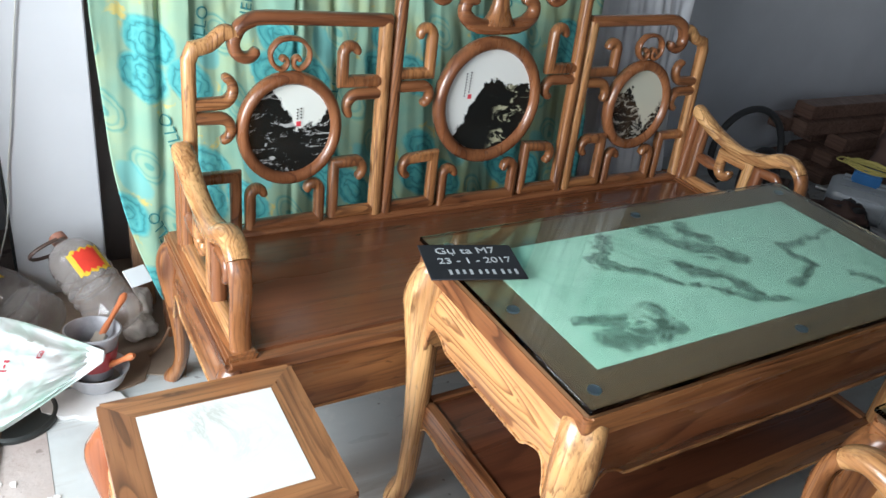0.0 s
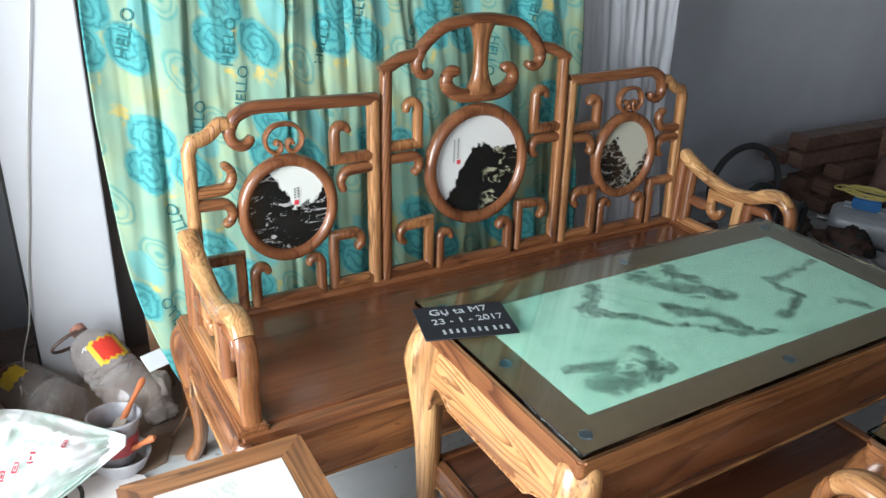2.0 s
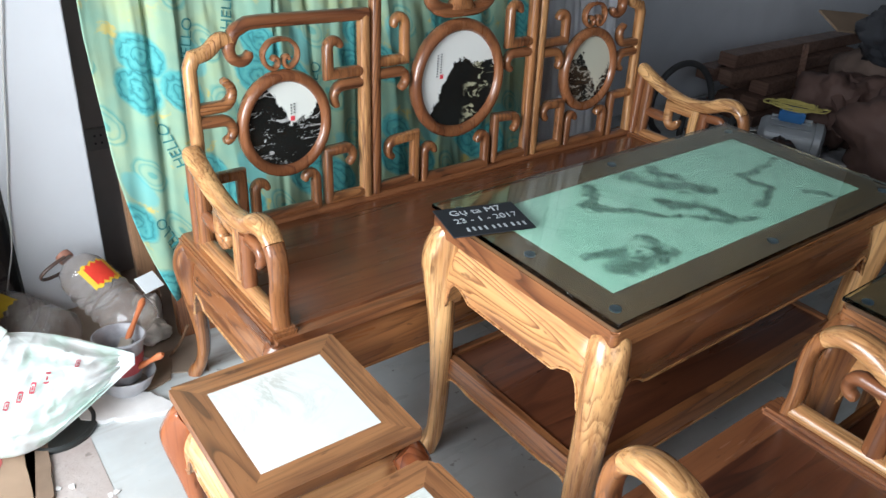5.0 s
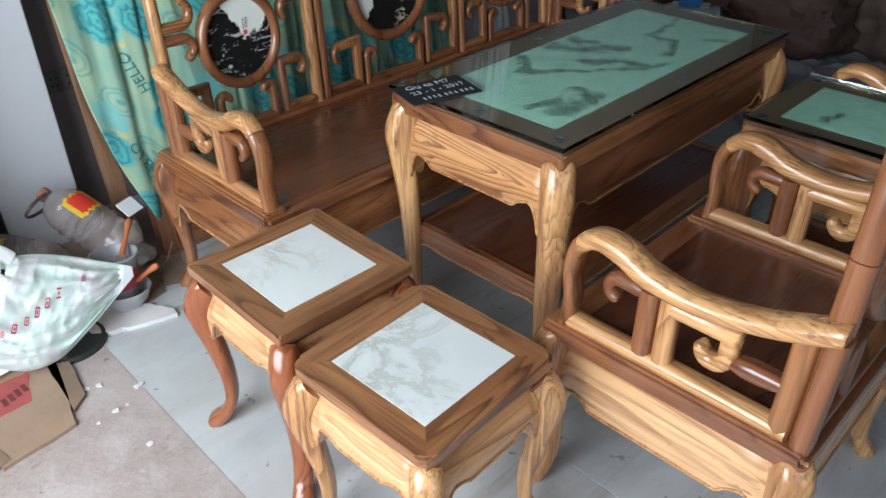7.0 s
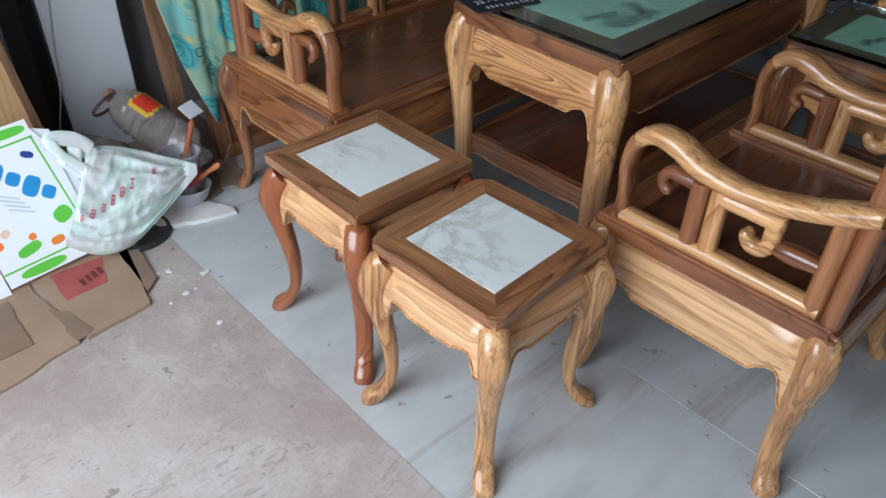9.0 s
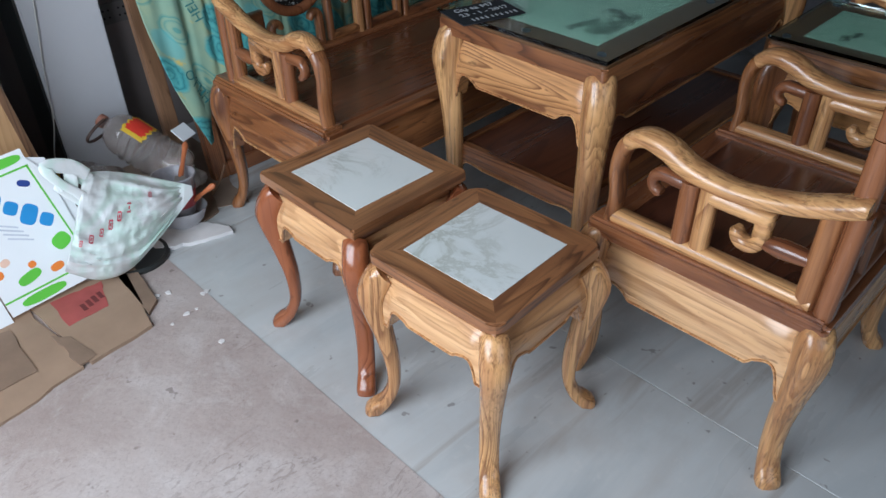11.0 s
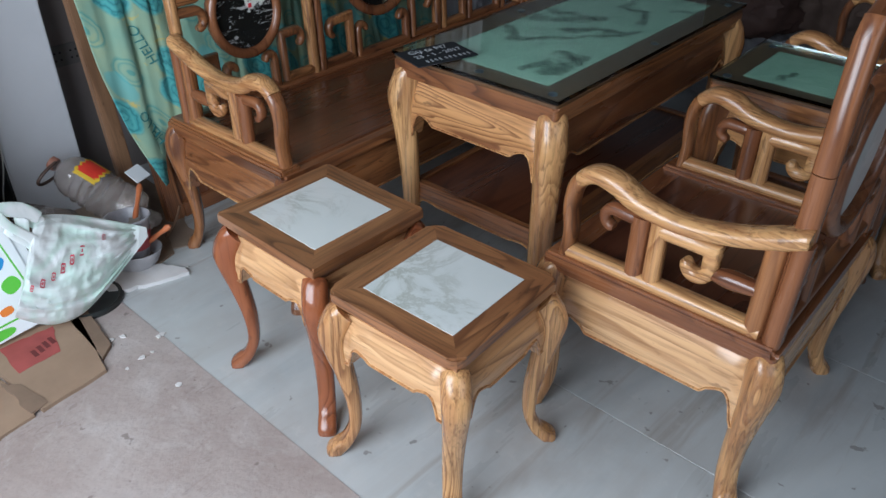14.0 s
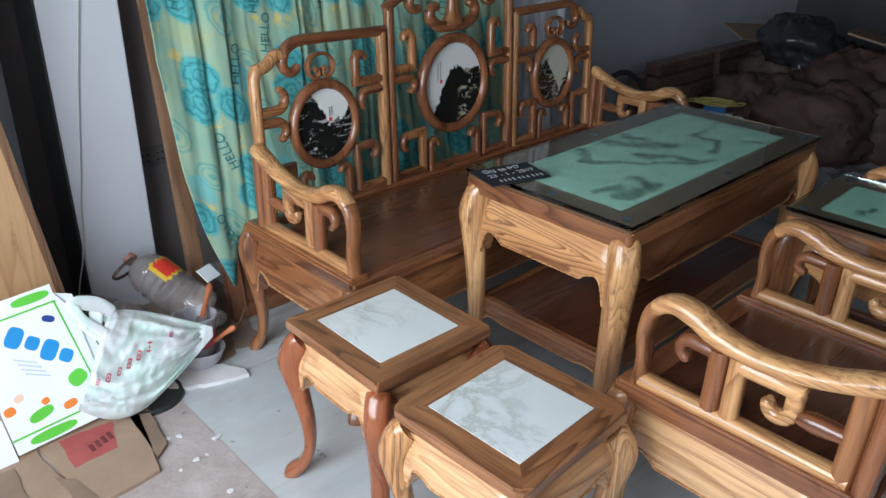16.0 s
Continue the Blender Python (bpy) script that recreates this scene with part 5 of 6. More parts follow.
part("flap", prism_bm(ragged([(-1.118, 0.742), (-1.075, 0.748), (-1.09, 0.86), (-1.125, 0.90)], 0.02, 0.005, 33), 0.0088, 0.0135), carton_edge, flat_b, "loose torn flap")
sheet("cardboard_piece", [(-0.905, 0.80), (-0.862, 0.835), (-0.82, 1.07), (-0.88, 1.06)], -0.003, 0.012, carton_edge, "narrow torn piece of brown cardboard", "cardboard", 11, step=0.03)
sheet("cardboard_piece", [(-0.66, 1.06), (-0.50, 1.10), (-0.45, 1.22), (-0.63, 1.20)], -0.010, 0.006, carton_edge, "small brown cardboard piece under the bowl", "cardboard", 13, step=0.03)
sheet("cardboard_piece", [(-0.73, 1.13), (-0.56, 1.17), (-0.40, 1.08), (-0.37, 1.24), (-0.30, 1.40), (-0.30, 1.84), (-0.73, 1.84)], -0.010, 0.003, plain("damp_cardboard", (0.33, 0.25, 0.19), 0.9, 0, 0.3, 6, 0.3), "flat worn brown cardboard under the rubbish heap", "cardboard", 21, step=0.04, amount=0.006)
sheet("broken_slab", [(-0.745, 1.055), (-0.70, 1.02), (-0.60, 0.985), (-0.535, 0.965), (-0.53, 0.995), (-0.58, 1.075), (-0.66, 1.12), (-0.74, 1.12)], -0.010, 0.012, styro, "broken dusty white plaster slab on the floor", "slab", 15, step=0.018, amount=0.006)
sheet("white_card", [(-0.03, -0.02), (0.03, -0.02), (0.03, 0.022), (-0.03, 0.022)], 0, 0.004, white_card, "small white card on the rubbish", "card", 17, tilt=pose(-0.471, 1.284, 0.205, 34, 0, 20) @ Matrix.Diagonal((1.0, 1.25, 1.0, 1)), amount=0.0005)

# leaning flattened carton with bright printing
tilt_sheet = Matrix.Translation((-1.03, 1.035, 0.026)) @ pose(0, 0, 0, 64.5, 0, 0) @ pose(0, 0, 0, 0, 0, 3)
snack = thing("printed_carton", tilt_sheet, "flattened white carton with blue, green and orange printing, leaning", "carton")
W0, W1, HH = -0.135, 0.105, 0.385
part("panel", prism_bm([(W0, 0), (W1 + 0.012, 0), (W1 + 0.012, 0.30), (W1 - 0.018, HH - 0.025), (W1 - 0.018, HH), (W0, HH)], 0, 0.005), white_card, snack)
part("flap", prism_bm([(W1 + 0.013, 0.02), (W1 + 0.05, 0.03), (W1 + 0.026, HH - 0.045), (W1 - 0.016, HH - 0.026)], -0.006, -0.001), white_card, snack)
part("panel_side", prism_bm([(W0 - 0.11, -0.03), (W0 - 0.004, -0.02), (W0 - 0.004, 0.10), (W0 - 0.11, 0.16)], -0.004, 0.002), white_card, snack)


def printed(name, poly, material, lift=0.0056):
    return part(name, prism_bm(poly, lift - 0.0004, lift), material, snack, smooth=False)


def blob(cx, cy, rx, ry, rot=0.0, n=20, p=2.6):
    out = []
    for i in range(n):
        a = 2 * math.pi * i / n
        u = math.copysign(abs(math.cos(a)) ** (2 / p), math.cos(a)) * rx
        w = math.copysign(abs(math.sin(a)) ** (2 / p), math.sin(a)) * ry
        out.append((cx + u * math.cos(rot) - w * math.sin(rot), cy + u * math.sin(rot) + w * math.cos(rot)))
    return out


printed("print_tab", blob(0.03, HH - 0.02, 0.048, 0.012), green_print)
printed("print_tab", blob(-0.04, 0.018, 0.06, 0.013), green_print)
printed("print_line", [(W0, HH - 0.044), (W1 - 0.02, HH - 0.044), (W1 - 0.02, HH - 0.049), (W0, HH - 0.049)], green_print)
printed("print_line", [(W0, 0.036), (W1, 0.036), (W1, 0.041), (W0, 0.041)], green_print)
printed("print_line", [(W1 - 0.004, 0.041), (W1, 0.041), (W1 - 0.022, HH - 0.045), (W1 - 0.027, HH - 0.045)], green_print)
for k, (cx, cy, rx, ry) in enumerate(((-0.040, 0.285, 0.020, 0.028), (-0.006, 0.255, 0.017, 0.018), (0.026, 0.222, 0.020, 0.028), (0.058, 0.192, 0.017, 0.018))):
    printed("blue_shape", blob(cx, cy, rx, ry, -0.7, 20, 3.4), blue_print)
printed("oval_badge", blob(0.052, 0.30, 0.016, 0.009, -0.5), navy_print)
printed("leaf_shape", blob(0.063, 0.125, 0.024, 0.021, 0.4), green_print)
printed("leaf_shape", blob(-0.05, 0.075, 0.032, 0.014, 0.2), green_print)
printed("pack_shape", blob(0.022, 0.068, 0.018, 0.011, 0.1), orange_print)
printed("pack_shape", blob(-0.115, 0.112, 0.014, 0.012, 0.1), orange_print)
printed("round_shape", blob(-0.085, 0.135, 0.012, 0.010, 0.3), plain("skin_pink_print", (0.80, 0.55, 0.42), 0.45, 0, 0.1, 9, 0))
printed("round_shape", blob(-0.03, 0.102, 0.010, 0.009, 0.3), orange_print)
for i in range(4):
    printed("writing_bar", [(-0.06 + i * 0.004, 0.235 - i * 0.015), (-0.012 + i * 0.006, 0.205 - i * 0.015), (-0.014 + i * 0.006, 0.201 - i * 0.015), (-0.062 + i * 0.004, 0.231 - i * 0.015)], grey_print)

# crumpled shopping bag
bag_mat, bnt, bb = mat("white_shopping_bag_film")
bv = coords(bnt)
bnt.links.new(ramp(bnt, noise_tex(bnt, bv, 5.0, 3, 0.5, 1.0), [(0.3, (0.80, 0.83, 0.83)), (0.48, (0.74, 0.79, 0.785)), (0.58, (0.60, 0.76, 0.69)), (0.66, (0.74, 0.81, 0.80)), (0.8, (0.83, 0.86, 0.86))]), bb.inputs["Base Color"])
bb.inputs["Roughness"].default_value = 0.3
ridge = bnt.nodes.new("ShaderNodeMath")
ridge.operation = "SUBTRACT"
bnt.links.new(noise_tex(bnt, coords(bnt, (1.0, 1.0, 0.35), (0.5, 0.3, 0.0)), 9.0, 3, 0.5, 0.8), ridge.inputs[0])
ridge.inputs[1].default_value = 0.5
fold_line = bnt.nodes.new("ShaderNodeMath")
fold_line.operation = "ABSOLUTE"
bnt.links.new(ridge.outputs[0], fold_line.inputs[0])
bump(bnt, bb, fold_line.outputs[0], 0.25, 0.03)
bag_red = plain("red_bag_print", (0.70, 0.10, 0.14), 0.4, 0, 0.2, 30, 0)
# top and bottom edge of the drooping film, from the open mouth at the carton to the pointed end
BAG_TOP = smooth_path([(-0.868, 1.07, 0.318), (-0.80, 1.085, 0.285), (-0.731, 1.08, 0.248), (-0.66, 1.065, 0.205), (-0.595, 1.045, 0.165)], 12)
BAG_LOW = smooth_path([(-1.018, 0.985, 0.115), (-0.945, 0.985, 0.045), (-0.86, 0.985, 0.030), (-0.76, 0.99, 0.075), (-0.60, 1.035, 0.140)], 12)
OUTWARD = Vector((-0.22, -0.84, 0.50)).normalized()


def bag_point(u, a):
    """u along the bag 0..1, a round it in radians: front film for sin(a) > 0."""
    k = u * (len(BAG_TOP) - 1)
    i = min(int(k), len(BAG_TOP) - 2)
    top, low = BAG_TOP[i].lerp(BAG_TOP[i + 1], k - i), BAG_LOW[i].lerp(BAG_LOW[i + 1], k - i)
    v, side = 0.5 - 0.5 * math.cos(a), math.sin(a)
    full = 0.075 * math.sin(math.pi * min(1.0, 0.18 + u * 0.9)) ** 0.8
    # pleats run from the pointed end to the mouth, crossed by crumples
    w = v + 0.10 * noise.noise(Vector((u * 2.5, v * 2.0, 4.0)))
    pleat = abs(noise.noise(Vector((u * 1.3, w * 7.0, 1.0)))) + 0.6 * abs(noise.noise(Vector((u * 2.4 + w * 2.0, w * 13.0, 7.0))))
    crumple = abs(noise.noise(Vector((u * 6.0 - w * 4.0, w * 5.0 + u * 3.0, 2.0)))) + 0.5 * abs(noise.noise(Vector((u * 13.0 + w * 6.0, w * 12.0, 9.0))))
    depth = full * side * (1.0 if side > 0 else 0.45) - (0.036 * pleat + 0.009 * crumple) * max(0.0, side) ** 0.5
    p = low.lerp(top, v) + OUTWARD * depth + Vector((0, 0, -0.018 * math.sin(math.pi * v) * (1 - u)))
    p.z = max(p.z, 0.024 if p.x < -0.86 else 0.014)
    return p


nu, nvv = 130, 110
bverts = [bag_point(i / nu, 2 * math.pi * j / nvv) for i in range(nu + 1) for j in range(nvv)]
bfaces = [(i * nvv + j, i * nvv + (j + 1) % nvv, (i + 1) * nvv + (j + 1) % nvv, (i + 1) * nvv + j) for i in range(nu) for j in range(nvv)]
bfaces += [tuple(range(nvv))[::-1], tuple(range(nu * nvv, nu * nvv + nvv))]
bag = thing("shopping_bag", Matrix.Identity(4), "crumpled white plastic shopping bag with small red prints", "bag")
mesh_ob("film", bverts, bfaces, bag_mat, bag, sharp=100)
for k, (mid, dz) in enumerate((((-0.955, 1.06, 0.372), 0.0), ((-0.915, 1.045, 0.30), -0.02))):
    # carrying loops flopped over the carton
    band = smooth_path([(-0.862, 1.06, 0.312 + dz), (-0.90, 1.062, 0.352 + dz), mid, (-0.945, 1.045, 0.335 + dz), (-0.905, 1.035, 0.282 + dz), (-0.885, 1.03, 0.235 + dz)], 7)
    v, f = sweep(band, OUTWARD, 0.034, 0.006, scales=[0.9 + 0.25 * math.sin(q * 0.2 + k) for q in range(len(band))], n=10)
    mesh_ob("carrying_loop", v, f, bag_mat, bag, "twisted plastic carrying loop")
for u, a, s in ((0.08, 1.25, 0.8), (0.15, 1.38, 1.0), (0.22, 1.52, 0.9), (0.29, 1.66, 1.1), (0.36, 1.80, 1.1), (0.44, 1.95, 1.2), (0.62, 2.2, 0.9)):
    # a small square outline and a dot, pressed onto the film
    for du, da, hu, ha in ((-0.013, 0, 0.003, 0.075), (0.013, 0, 0.003, 0.075), (0, -0.07, 0.013, 0.015), (0, 0.07, 0.013, 0.015), (0, 0, 0.005, 0.028)):
        q = [bag_point(u + (du + x * hu) * s, a + (da + y * ha) * s) + OUTWARD * 0.0022 for x, y in ((-1, -1), (1, -1), (1, 1), (-1, 1))]
        mesh_ob("print_mark", q, [(0, 1, 2, 3)], bag_red, bag)

lid = thing("black_lid", pose(-0.80, 1.07, -0.004), "round black rubber lid under the bag", "lid")
part("disc", lathe_bm([(0.0, 0.0), (0.088, 0.0), (0.096, 0.005), (0.096, 0.014), (0.088, 0.019), (0.078, 0.014), (0.0, 0.013)], 36), black_paint, lid)

bowl = thing("plastic_bowl", pose(-0.612, 1.118, 0.006, -4, 5, 0), "dirty white plastic bowl under a glue tub", "bowl")
part("shell", lathe_bm([(0.0, 0.0), (0.04, 0.0), (0.058, 0.02), (0.072, 0.055), (0.076, 0.058), (0.077, 0.055), (0.075, 0.052), (0.062, 0.018), (0.042, -0.003), (0.0, -0.003)][::-1], 32), plain("dirty_white_plastic", (0.55, 0.55, 0.58), 0.35, 0, 0.35, 10, 0.1), bowl)
part("dried_glue", lathe_bm([(0.0, 0.024), (0.055, 0.022), (0.056, 0.02), (0.0, 0.016)], 24), plain("dried_glue", (0.32, 0.28, 0.26), 0.5, 0, 0.5, 30, 0.5), bowl)
tub = thing("plastic_tub", pose(-0.617, 1.112, 0.050, -5, 4, 0), "dirty white plastic tub standing in the bowl, with a glue brush", "tub")
dirty_white = plain("smeared_white_plastic", (0.40, 0.40, 0.43), 0.35, 0, 0.5, 14, 0.2)
part("shell", lathe_bm([(0.0, 0.0), (0.042, 0.0), (0.046, 0.004), (0.060, 0.118), (0.066, 0.122), (0.067, 0.128), (0.063, 0.130), (0.058, 0.124), (0.044, 0.008), (0.0, 0.006)], 32), dirty_white, tub)
part("dried_glue", lathe_bm([(0.0, 0.070), (0.050, 0.068), (0.051, 0.064), (0.0, 0.062)], 24), plain("grey_dried_glue", (0.30, 0.28, 0.28), 0.5, 0, 0.5, 30, 0.5), tub, "grey dried glue")
part("sticker", lathe_bm([(0.0505, 0.030), (0.0575, 0.085), (0.0580, 0.085), (0.0510, 0.030)], 32), plain("red_sticker", (0.45, 0.05, 0.06), 0.4, 0, 0.2, 20, 0), tub, "worn red printed band")
brush_orange = plain("orange_brown_brush_wood", (0.52, 0.16, 0.06), 0.45, 0, 0.2, 20, 0.1)
for a, b in (((-0.622, 1.085, 0.135), (-0.518, 1.185, 0.225)), ((-0.612, 1.112, 0.060), (-0.532, 1.025, 0.150))):
    br = thing("glue_brush", along(a, b), "orange wooden glue brush lying over the bowl", "brush", "glue brushes")
    ln = (Vector(b) - Vector(a)).length
    part("handle", lathe_bm([(0.0, 0.05), (0.007, 0.05), (0.0085, 0.07), (0.006, 0.10), (0.0075, ln - 0.03), (0.010, ln - 0.012), (0.005, ln), (0.0, ln)], 14), brush_orange, br)
    part("ferrule", box_bm(-0.016, 0.016, -0.006, 0.006, 0.025, 0.055, 0.002), plain("dull_ferrule", (0.35, 0.33, 0.30), 0.4, 0.8), br)
    part("bristles", box_bm(-0.017, 0.017, -0.007, 0.007, 0.0, 0.027, 0.003), plain("dark_bristles", (0.08, 0.06, 0.05), 0.9), br)
# twig by the panel's foot
tagged(tube("twig", [(-0.47, 1.19, 0.01), (-0.44, 1.17, 0.06), (-0.42, 1.155, 0.12)], 0.004, darkboard_z, None, 6), "thin dark twig standing against the panel", "twig")
paper = plain("crumpled_paper", (0.74, 0.71, 0.67), 0.9, 0, 0.3, 14, 0.4)
for i, (c, r) in enumerate((((-0.475, 1.30, 0.03), (0.05, 0.045, 0.04)), ((-0.62, 1.24, 0.03), (0.06, 0.05, 0.04)), ((-0.66, 1.16, 0.025), (0.05, 0.05, 0.035)), ((-0.465, 1.37, 0.05), (0.045, 0.04, 0.07)))):
    lumpy("crumpled_paper", c, r, paper, "crumpled pale paper among the rubbish", "paper", 3.1 * i + 1, 0.35, 1.8, 40, 24, True, 0.22)
chips = random.Random(4)
for i in range(8):
    x, y = chips.choice([(-0.79, 0.74), (-0.86, 0.70), (-0.78, 0.60), (-0.73, 0.80), (-0.82, 0.88)])
    x, y = x + chips.uniform(-0.05, 0.05), y + chips.uniform(-0.06, 0.06)
    s = chips.uniform(0.003, 0.010)
    z = 0.0014 if x < -0.73 else 0.0005
    ob = part("plaster_chip", prism_bm([(x + s * chips.uniform(0.5, 1.2) * math.cos(a), y + s * chips.uniform(0.5, 1.2) * math.sin(a)) for a in [k * 1.05 for k in range(6)]], z, z + s * 0.3), styro, None)
    tagged(ob, "small white plaster chip on the floor", "chip", "plaster chips")

set_down(HEAP_FIRST, (0.066, -0.010, 0.0))

# ---- dim heap at the far end ----
FAR_FIRST = len(scene.collection.objects)
dark_brown = plain("brown_wrapping", (0.135, 0.076, 0.062), 0.7, 0, 0.35, 5, 0.5)
sack_cloth = plain("dull_sack_cloth", (0.165, 0.112, 0.09), 0.85, 0, 0.3, 6, 0.5)
black_film = plain("black_bin_bag", (0.045, 0.047, 0.054), 0.28, 0, 0.3, 8, 0.3)
planks = [(2.55, 3.75, 1.50, 0.00, 0.5), (2.60, 3.85, 1.62, 0.0, -1.5), (2.5, 3.6, 1.74, 0.0, 1.0), (2.62, 3.8, 1.52, 0.075, -1.0), (2.55, 3.7, 1.66, 0.075, 2.0), (2.7, 3.75, 1.55, 0.15, 1.2), (2.65, 3.9, 1.69, 0.15, -0.6), (2.45, 3.7, 1.60, 0.225, -2.0), (2.40, 3.75, 1.71, 0.225, 0.8), (2.50, 3.9, 1.64, 0.30, -0.6)]
for x0, x1, y, z, rz in planks:
    ob = part("plank", box_bm((x0 - x1) / 2, (x1 - x0) / 2, -0.055, 0.055, 0, 0.07, 0.004), oldplank_x, None)
    ob.matrix_basis = pose((x0 + x1) / 2 + 0.22, y, z, 0, 0, rz)
    tagged(ob, "rough old brown timber plank in a stack", "plank", "stack of planks")
stick("upright_batten", (3.12, 1.40, 0.0), (3.15, 1.455, 0.42), 0.03, 0.02, oldplank_x, "rough brown batten standing against the planks", "batten")

motor = thing("electric_motor", pose(2.56, 1.12, 0.105, 0, 0, -62), "grey electric motor with blue terminal box and yellow cord", "motor")
grey_metal = plain("grey_motor_paint", (0.42, 0.45, 0.48), 0.35, 0.2, 0.2, 10, 0.1)
side_turn = pose(0, 0, 0, 0, 90, 0)
part("body", lathe_bm([(0.0, -0.14), (0.07, -0.14), (0.088, -0.12), (0.092, -0.10), (0.092, 0.10), (0.088, 0.115), (0.094, 0.118), (0.094, 0.15), (0.07, 0.165), (0.0, 0.168)], 28, side_turn), grey_metal, motor)
for i in range(10):
    a = radians(-150 + i * 24)
    part("fin", box_bm(-0.095, 0.095, -0.003, 0.003, 0.09, 0.102, 0, pose(0, 0, 0, math.degrees(a), 0, 0)), grey_metal, motor)
part("terminal_box", box_bm(-0.065, 0.055, -0.05, 0.05, 0.088, 0.145, 0.008), plain("blue_paint", (0.04, 0.20, 0.50), 0.4), motor, "blue terminal box")
for s in (-1, 1):
    part("foot", box_bm(-0.08, 0.08, s * 0.075 - 0.022, s * 0.075 + 0.022, -0.105, -0.075, 0.004), grey_metal, motor)
part("shaft", lathe_bm([(0, -0.19), (0.014, -0.19), (0.014, -0.135), (0, -0.135)], 14, side_turn), plain("bare_steel", (0.4, 0.4, 0.4), 0.35, 0.9), motor)
yellow_cord = plain("yellow_cord", (0.62, 0.52, 0.16), 0.6, 0, 0.2, 20, 0.1)
cr = random.Random(11)
for i in range(7):
    pts = []
    a0, rx, ry = cr.uniform(0, 6.28), cr.uniform(0.08, 0.15), cr.uniform(0.03, 0.08)
    for k in range(9):
        a = a0 + k * 0.78
        pts.append((rx * math.cos(a) + cr.uniform(-0.015, 0.015), ry * math.sin(a) + cr.uniform(-0.01, 0.01), 0.152 + cr.uniform(0, 0.02)))
    tube("cord_loop", pts, 0.004, yellow_cord, motor, 6, 4)

hose_mat = plain("black_rubber_hose", (0.06, 0.06, 0.062), 0.5, 0, 0.2, 10, 0.1)
for i, (cx, cy, r, z) in enumerate(((2.20, 1.48, 0.19, 0.22), (2.12, 1.30, 0.14, 0.14), (2.25, 1.22, 0.11, 0.10))):
    t = tube("rubber_hose", [(cx + r * math.cos(a), cy + 0.08 * math.sin(a * 0.5 + i), max(0.015, z + r * math.sin(a))) for a in [radians(-60 + k * 25) for k in range(13)]], 0.016, hose_mat, None, 10)
    tagged(t, "loop of black rubber hose on the floor", "hose", "hose loops")
junk = random.Random(21)
mixed = [dark_brown, sack_cloth, plain("dark_scrap_metal", (0.09, 0.085, 0.085), 0.4, 0.6, 0.3, 9, 0.3), plain("pale_rag", (0.30, 0.28, 0.28), 0.9, 0, 0.3, 8, 0.5)]
for i in range(16):
    x, y = junk.uniform(1.75, 2.6), junk.uniform(0.95, 1.65)
    r = junk.uniform(0.05, 0.10)
    lumpy("scrap_lump", (x, y, r * 0.55), (r * junk.uniform(0.8, 1.4), r * junk.uniform(0.8, 1.4), r * 0.8), mixed[i % 4], ("dusty brown scrap lump on the floor", "brown cloth scrap lump on the floor", "dark metal scrap lump on the floor", "pale grey rag lump on the floor")[i % 4], "scrap", 2.3 * i + 5, 0.5, 2.2, 24, 14, True, 0.35)
for i, (c, r, mt, lab) in enumerate([((3.02, 1.12, 0.17), (0.26, 0.24, 0.24), dark_brown, "brown wrapped bundle with folded edges"), ((2.86, 0.66, 0.19), (0.34, 0.36, 0.26), dark_brown, "large brown wrapped bundle on the floor"), ((3.15, 0.22, 0.20), (0.38, 0.36, 0.28), sack_cloth, "dull brown filled sack on the floor"),
                                     ((3.45, 0.72, 0.24), (0.36, 0.40, 0.33), dark_brown, "tall brown wrapped bundle behind the others"), ((3.55, 0.15, 0.24), (0.36, 0.36, 0.33), sack_cloth, "dull brown filled sack behind the others"), ((3.5, 1.15, 0.2), (0.3, 0.28, 0.28), sack_cloth, "dull brown sack beside the planks")]):
    sack = thing("filled_sack", Matrix.Identity(4), lab, "sack")
    tagged(lumpy("sack_body", c, r, mt, "", "", 7.7 * i + 2, 0.35, 1.5, 56, 32, True, 0.22), "").parent = sack
    # gathered and tied end, turned to the room
    way = Vector((-0.80, -0.52, 0.12)).normalized()
    root = Vector(c) + Vector((way.x * r[0], way.y * r[1], way.z * r[2])) * 0.80
    place = Matrix.Translation(root) @ way.to_track_quat("Z", "Y").to_matrix().to_4x4()
    neck = lathe_bm([(0.0, -0.02), (0.105, -0.02), (0.070, 0.03), (0.034, 0.055), (0.030, 0.068), (0.058, 0.090), (0.070, 0.112), (0.045, 0.108), (0.0, 0.095)], 28)
    for vert in neck.verts:
        ang = math.atan2(vert.co.y, vert.co.x)
        k = 1 + 0.20 * math.sin(ang * 7 + i) + 0.12 * math.sin(ang * 12 + 2 * i)
        vert.co.x, vert.co.y = vert.co.x * k, vert.co.y * k
    bmesh.ops.transform(neck, verts=neck.verts, matrix=place)
    part("tied_neck", neck, mt, sack)
lumpy("bin_bag", (3.36, 1.04, 0.52), (0.26, 0.25, 0.17), black_film, "full black plastic bin bag lying on the sacks", "bag", 31.0, 0.25, 1.9, 48, 28, True, 0.25)
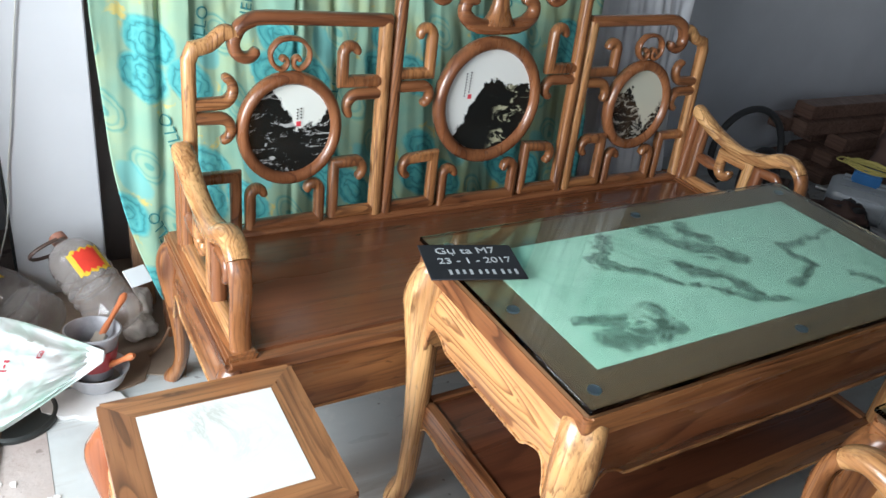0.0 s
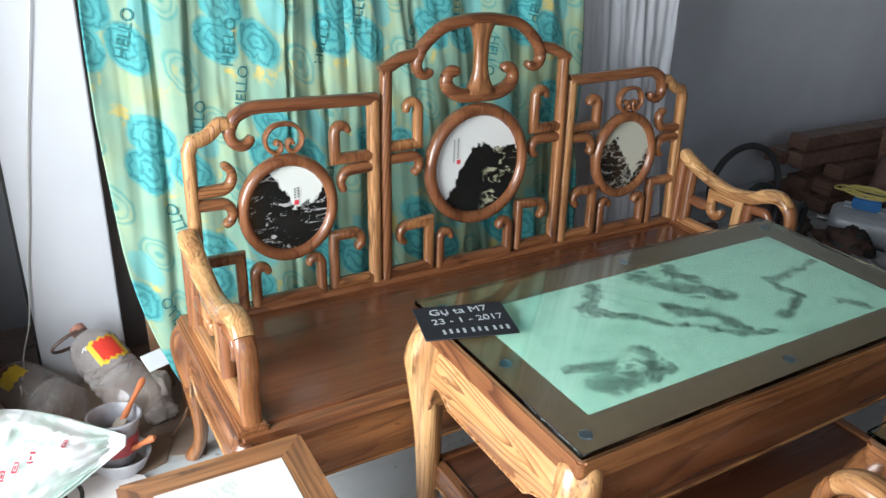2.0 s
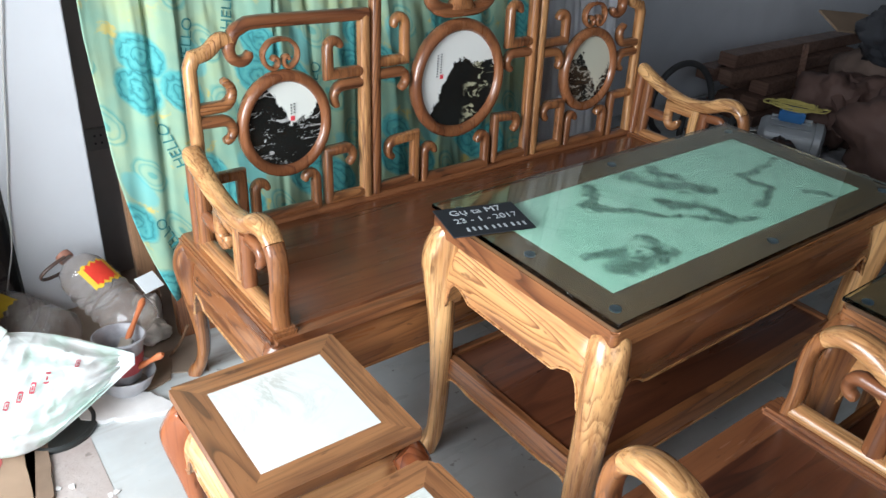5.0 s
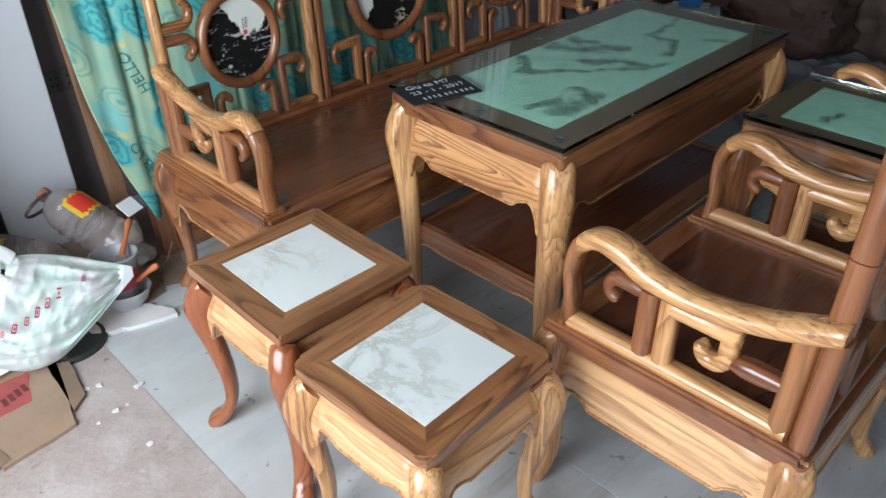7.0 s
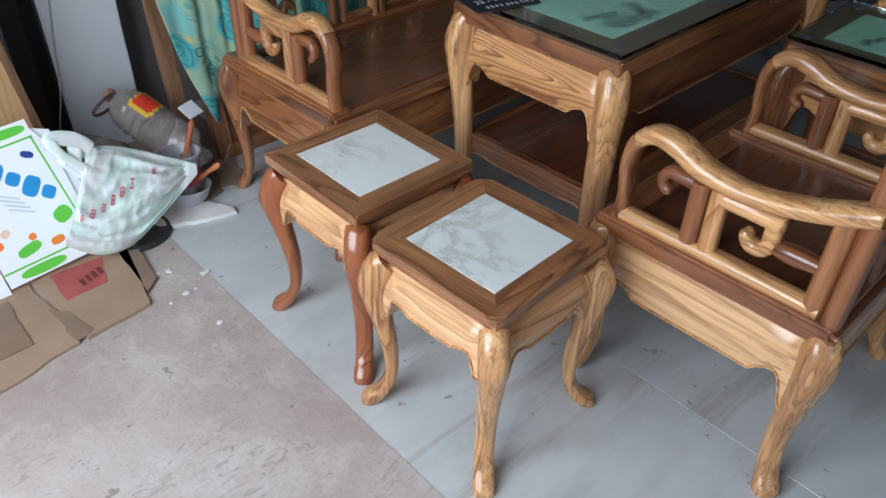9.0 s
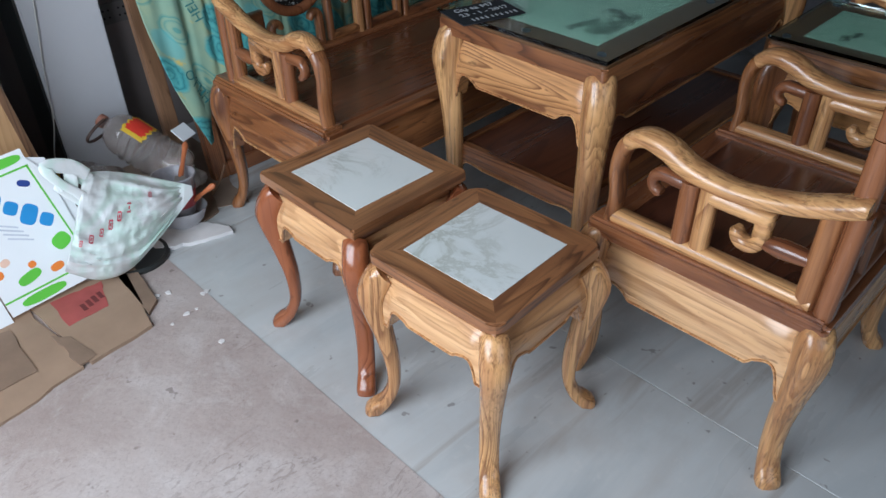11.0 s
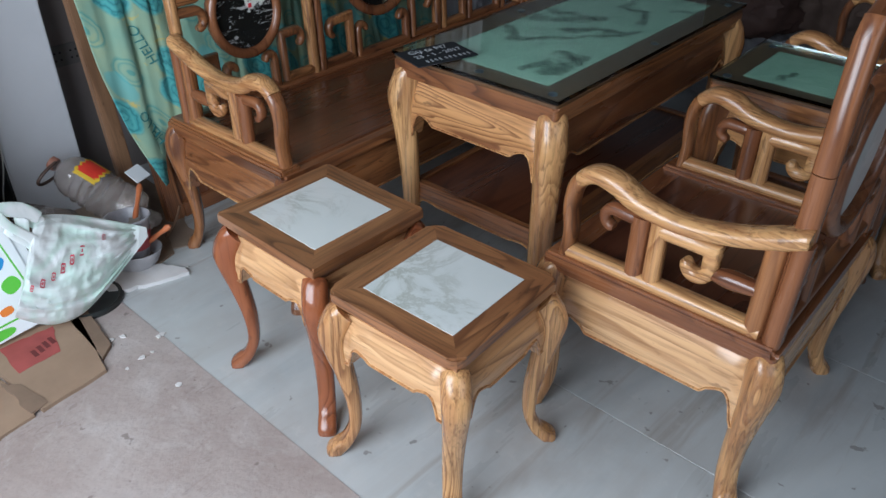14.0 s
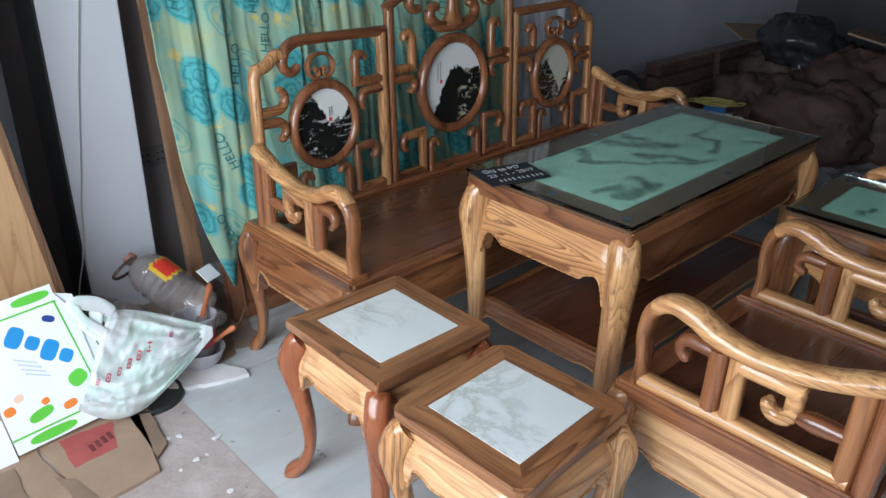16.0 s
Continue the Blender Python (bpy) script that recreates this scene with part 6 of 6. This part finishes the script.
for i, (x, y, z, rx, rz, w, d) in enumerate(((3.62, 1.45, 0.49, 20, -20, 0.20, 0.10), (3.62, 0.62, 0.55, 12, 15, 0.34, 0.22), (3.70, 0.40, 0.58, -8, 40, 0.34, 0.22), (3.60, 0.15, 0.56, 6, -12, 0.34, 0.22))):
    ob = part("carton_board", prism_bm(ragged([(-w, -d), (w, -d), (w, d), (-w, d)], 0.08, 0.01, i), 0, 0.012), carton, None)
    ob.matrix_basis = pose(x, y, z, rx, 5, rz)
    tagged(ob, "loose brown carton board thrown on the sacks", "carton", "carton boards")
# thin clear sheeting on the far floor
film, fnt, fb = mat("dusty_clear_sheeting")
fb.inputs["Base Color"].default_value = (0.42, 0.42, 0.44, 1)
fb.inputs["Roughness"].default_value = 0.35
fb.inputs["Alpha"].default_value = 0.75
fv = coords(fnt)
bump(fnt, fb, noise_tex(fnt, fv, 12.0, 5, 0.6), 0.8, 0.01)
nx, ny = 60, 60
sv = [(1.75 + 1.15 * i / nx + 0.05 * noise.noise(Vector((j * 0.2, 3, 0))), -0.15 + 1.15 * j / ny + 0.06 * noise.noise(Vector((i * 0.2, 7, 0))), 0.012 + 0.05 * abs(noise.noise(Vector((i * 0.14, j * 0.14, 1)))) + 0.02 * abs(noise.noise(Vector((i * 0.4, j * 0.4, 5))))) for j in range(ny + 1) for i in range(nx + 1)]
sf = [(j * (nx + 1) + i, j * (nx + 1) + i + 1, (j + 1) * (nx + 1) + i + 1, (j + 1) * (nx + 1) + i) for j in range(ny) for i in range(nx)]
tagged(mesh_ob("plastic_sheeting", sv, sf, film), "crumpled dusty clear plastic sheeting spread on the floor", "sheeting")
set_down(FAR_FIRST, (0.15, 0.04, 0.0))

# ---- floor tiles, last ----
tiles = tagged(new("floor_tiles"), "pale grey marbled square floor tiles", "floor", kind="structure")
tile_bm = box_bm(-0.2869, 0.2869, -0.9744, 0.9744, -0.012, 0.0, 0.0008, segs=1)
tiles.matrix_basis = pose(-0.698, 0, 0, 0, 0, TURN)
tile_me = bpy.data.meshes.new("tile")
tile_bm.to_mesh(tile_me)
tile_bm.free()
tile_me.materials.append(tile)
for i in range(11):
    for j in range(3):
        ob = new("tile", tile_me)
        ob.parent = tiles
        ob.location = (0.287 + 0.575 * i, 1.98 - 1.95 * j, 0)
        if j == 0:
            # cut short at the back wall
            ob.scale.y, ob.location.y = 0.6, 1.59
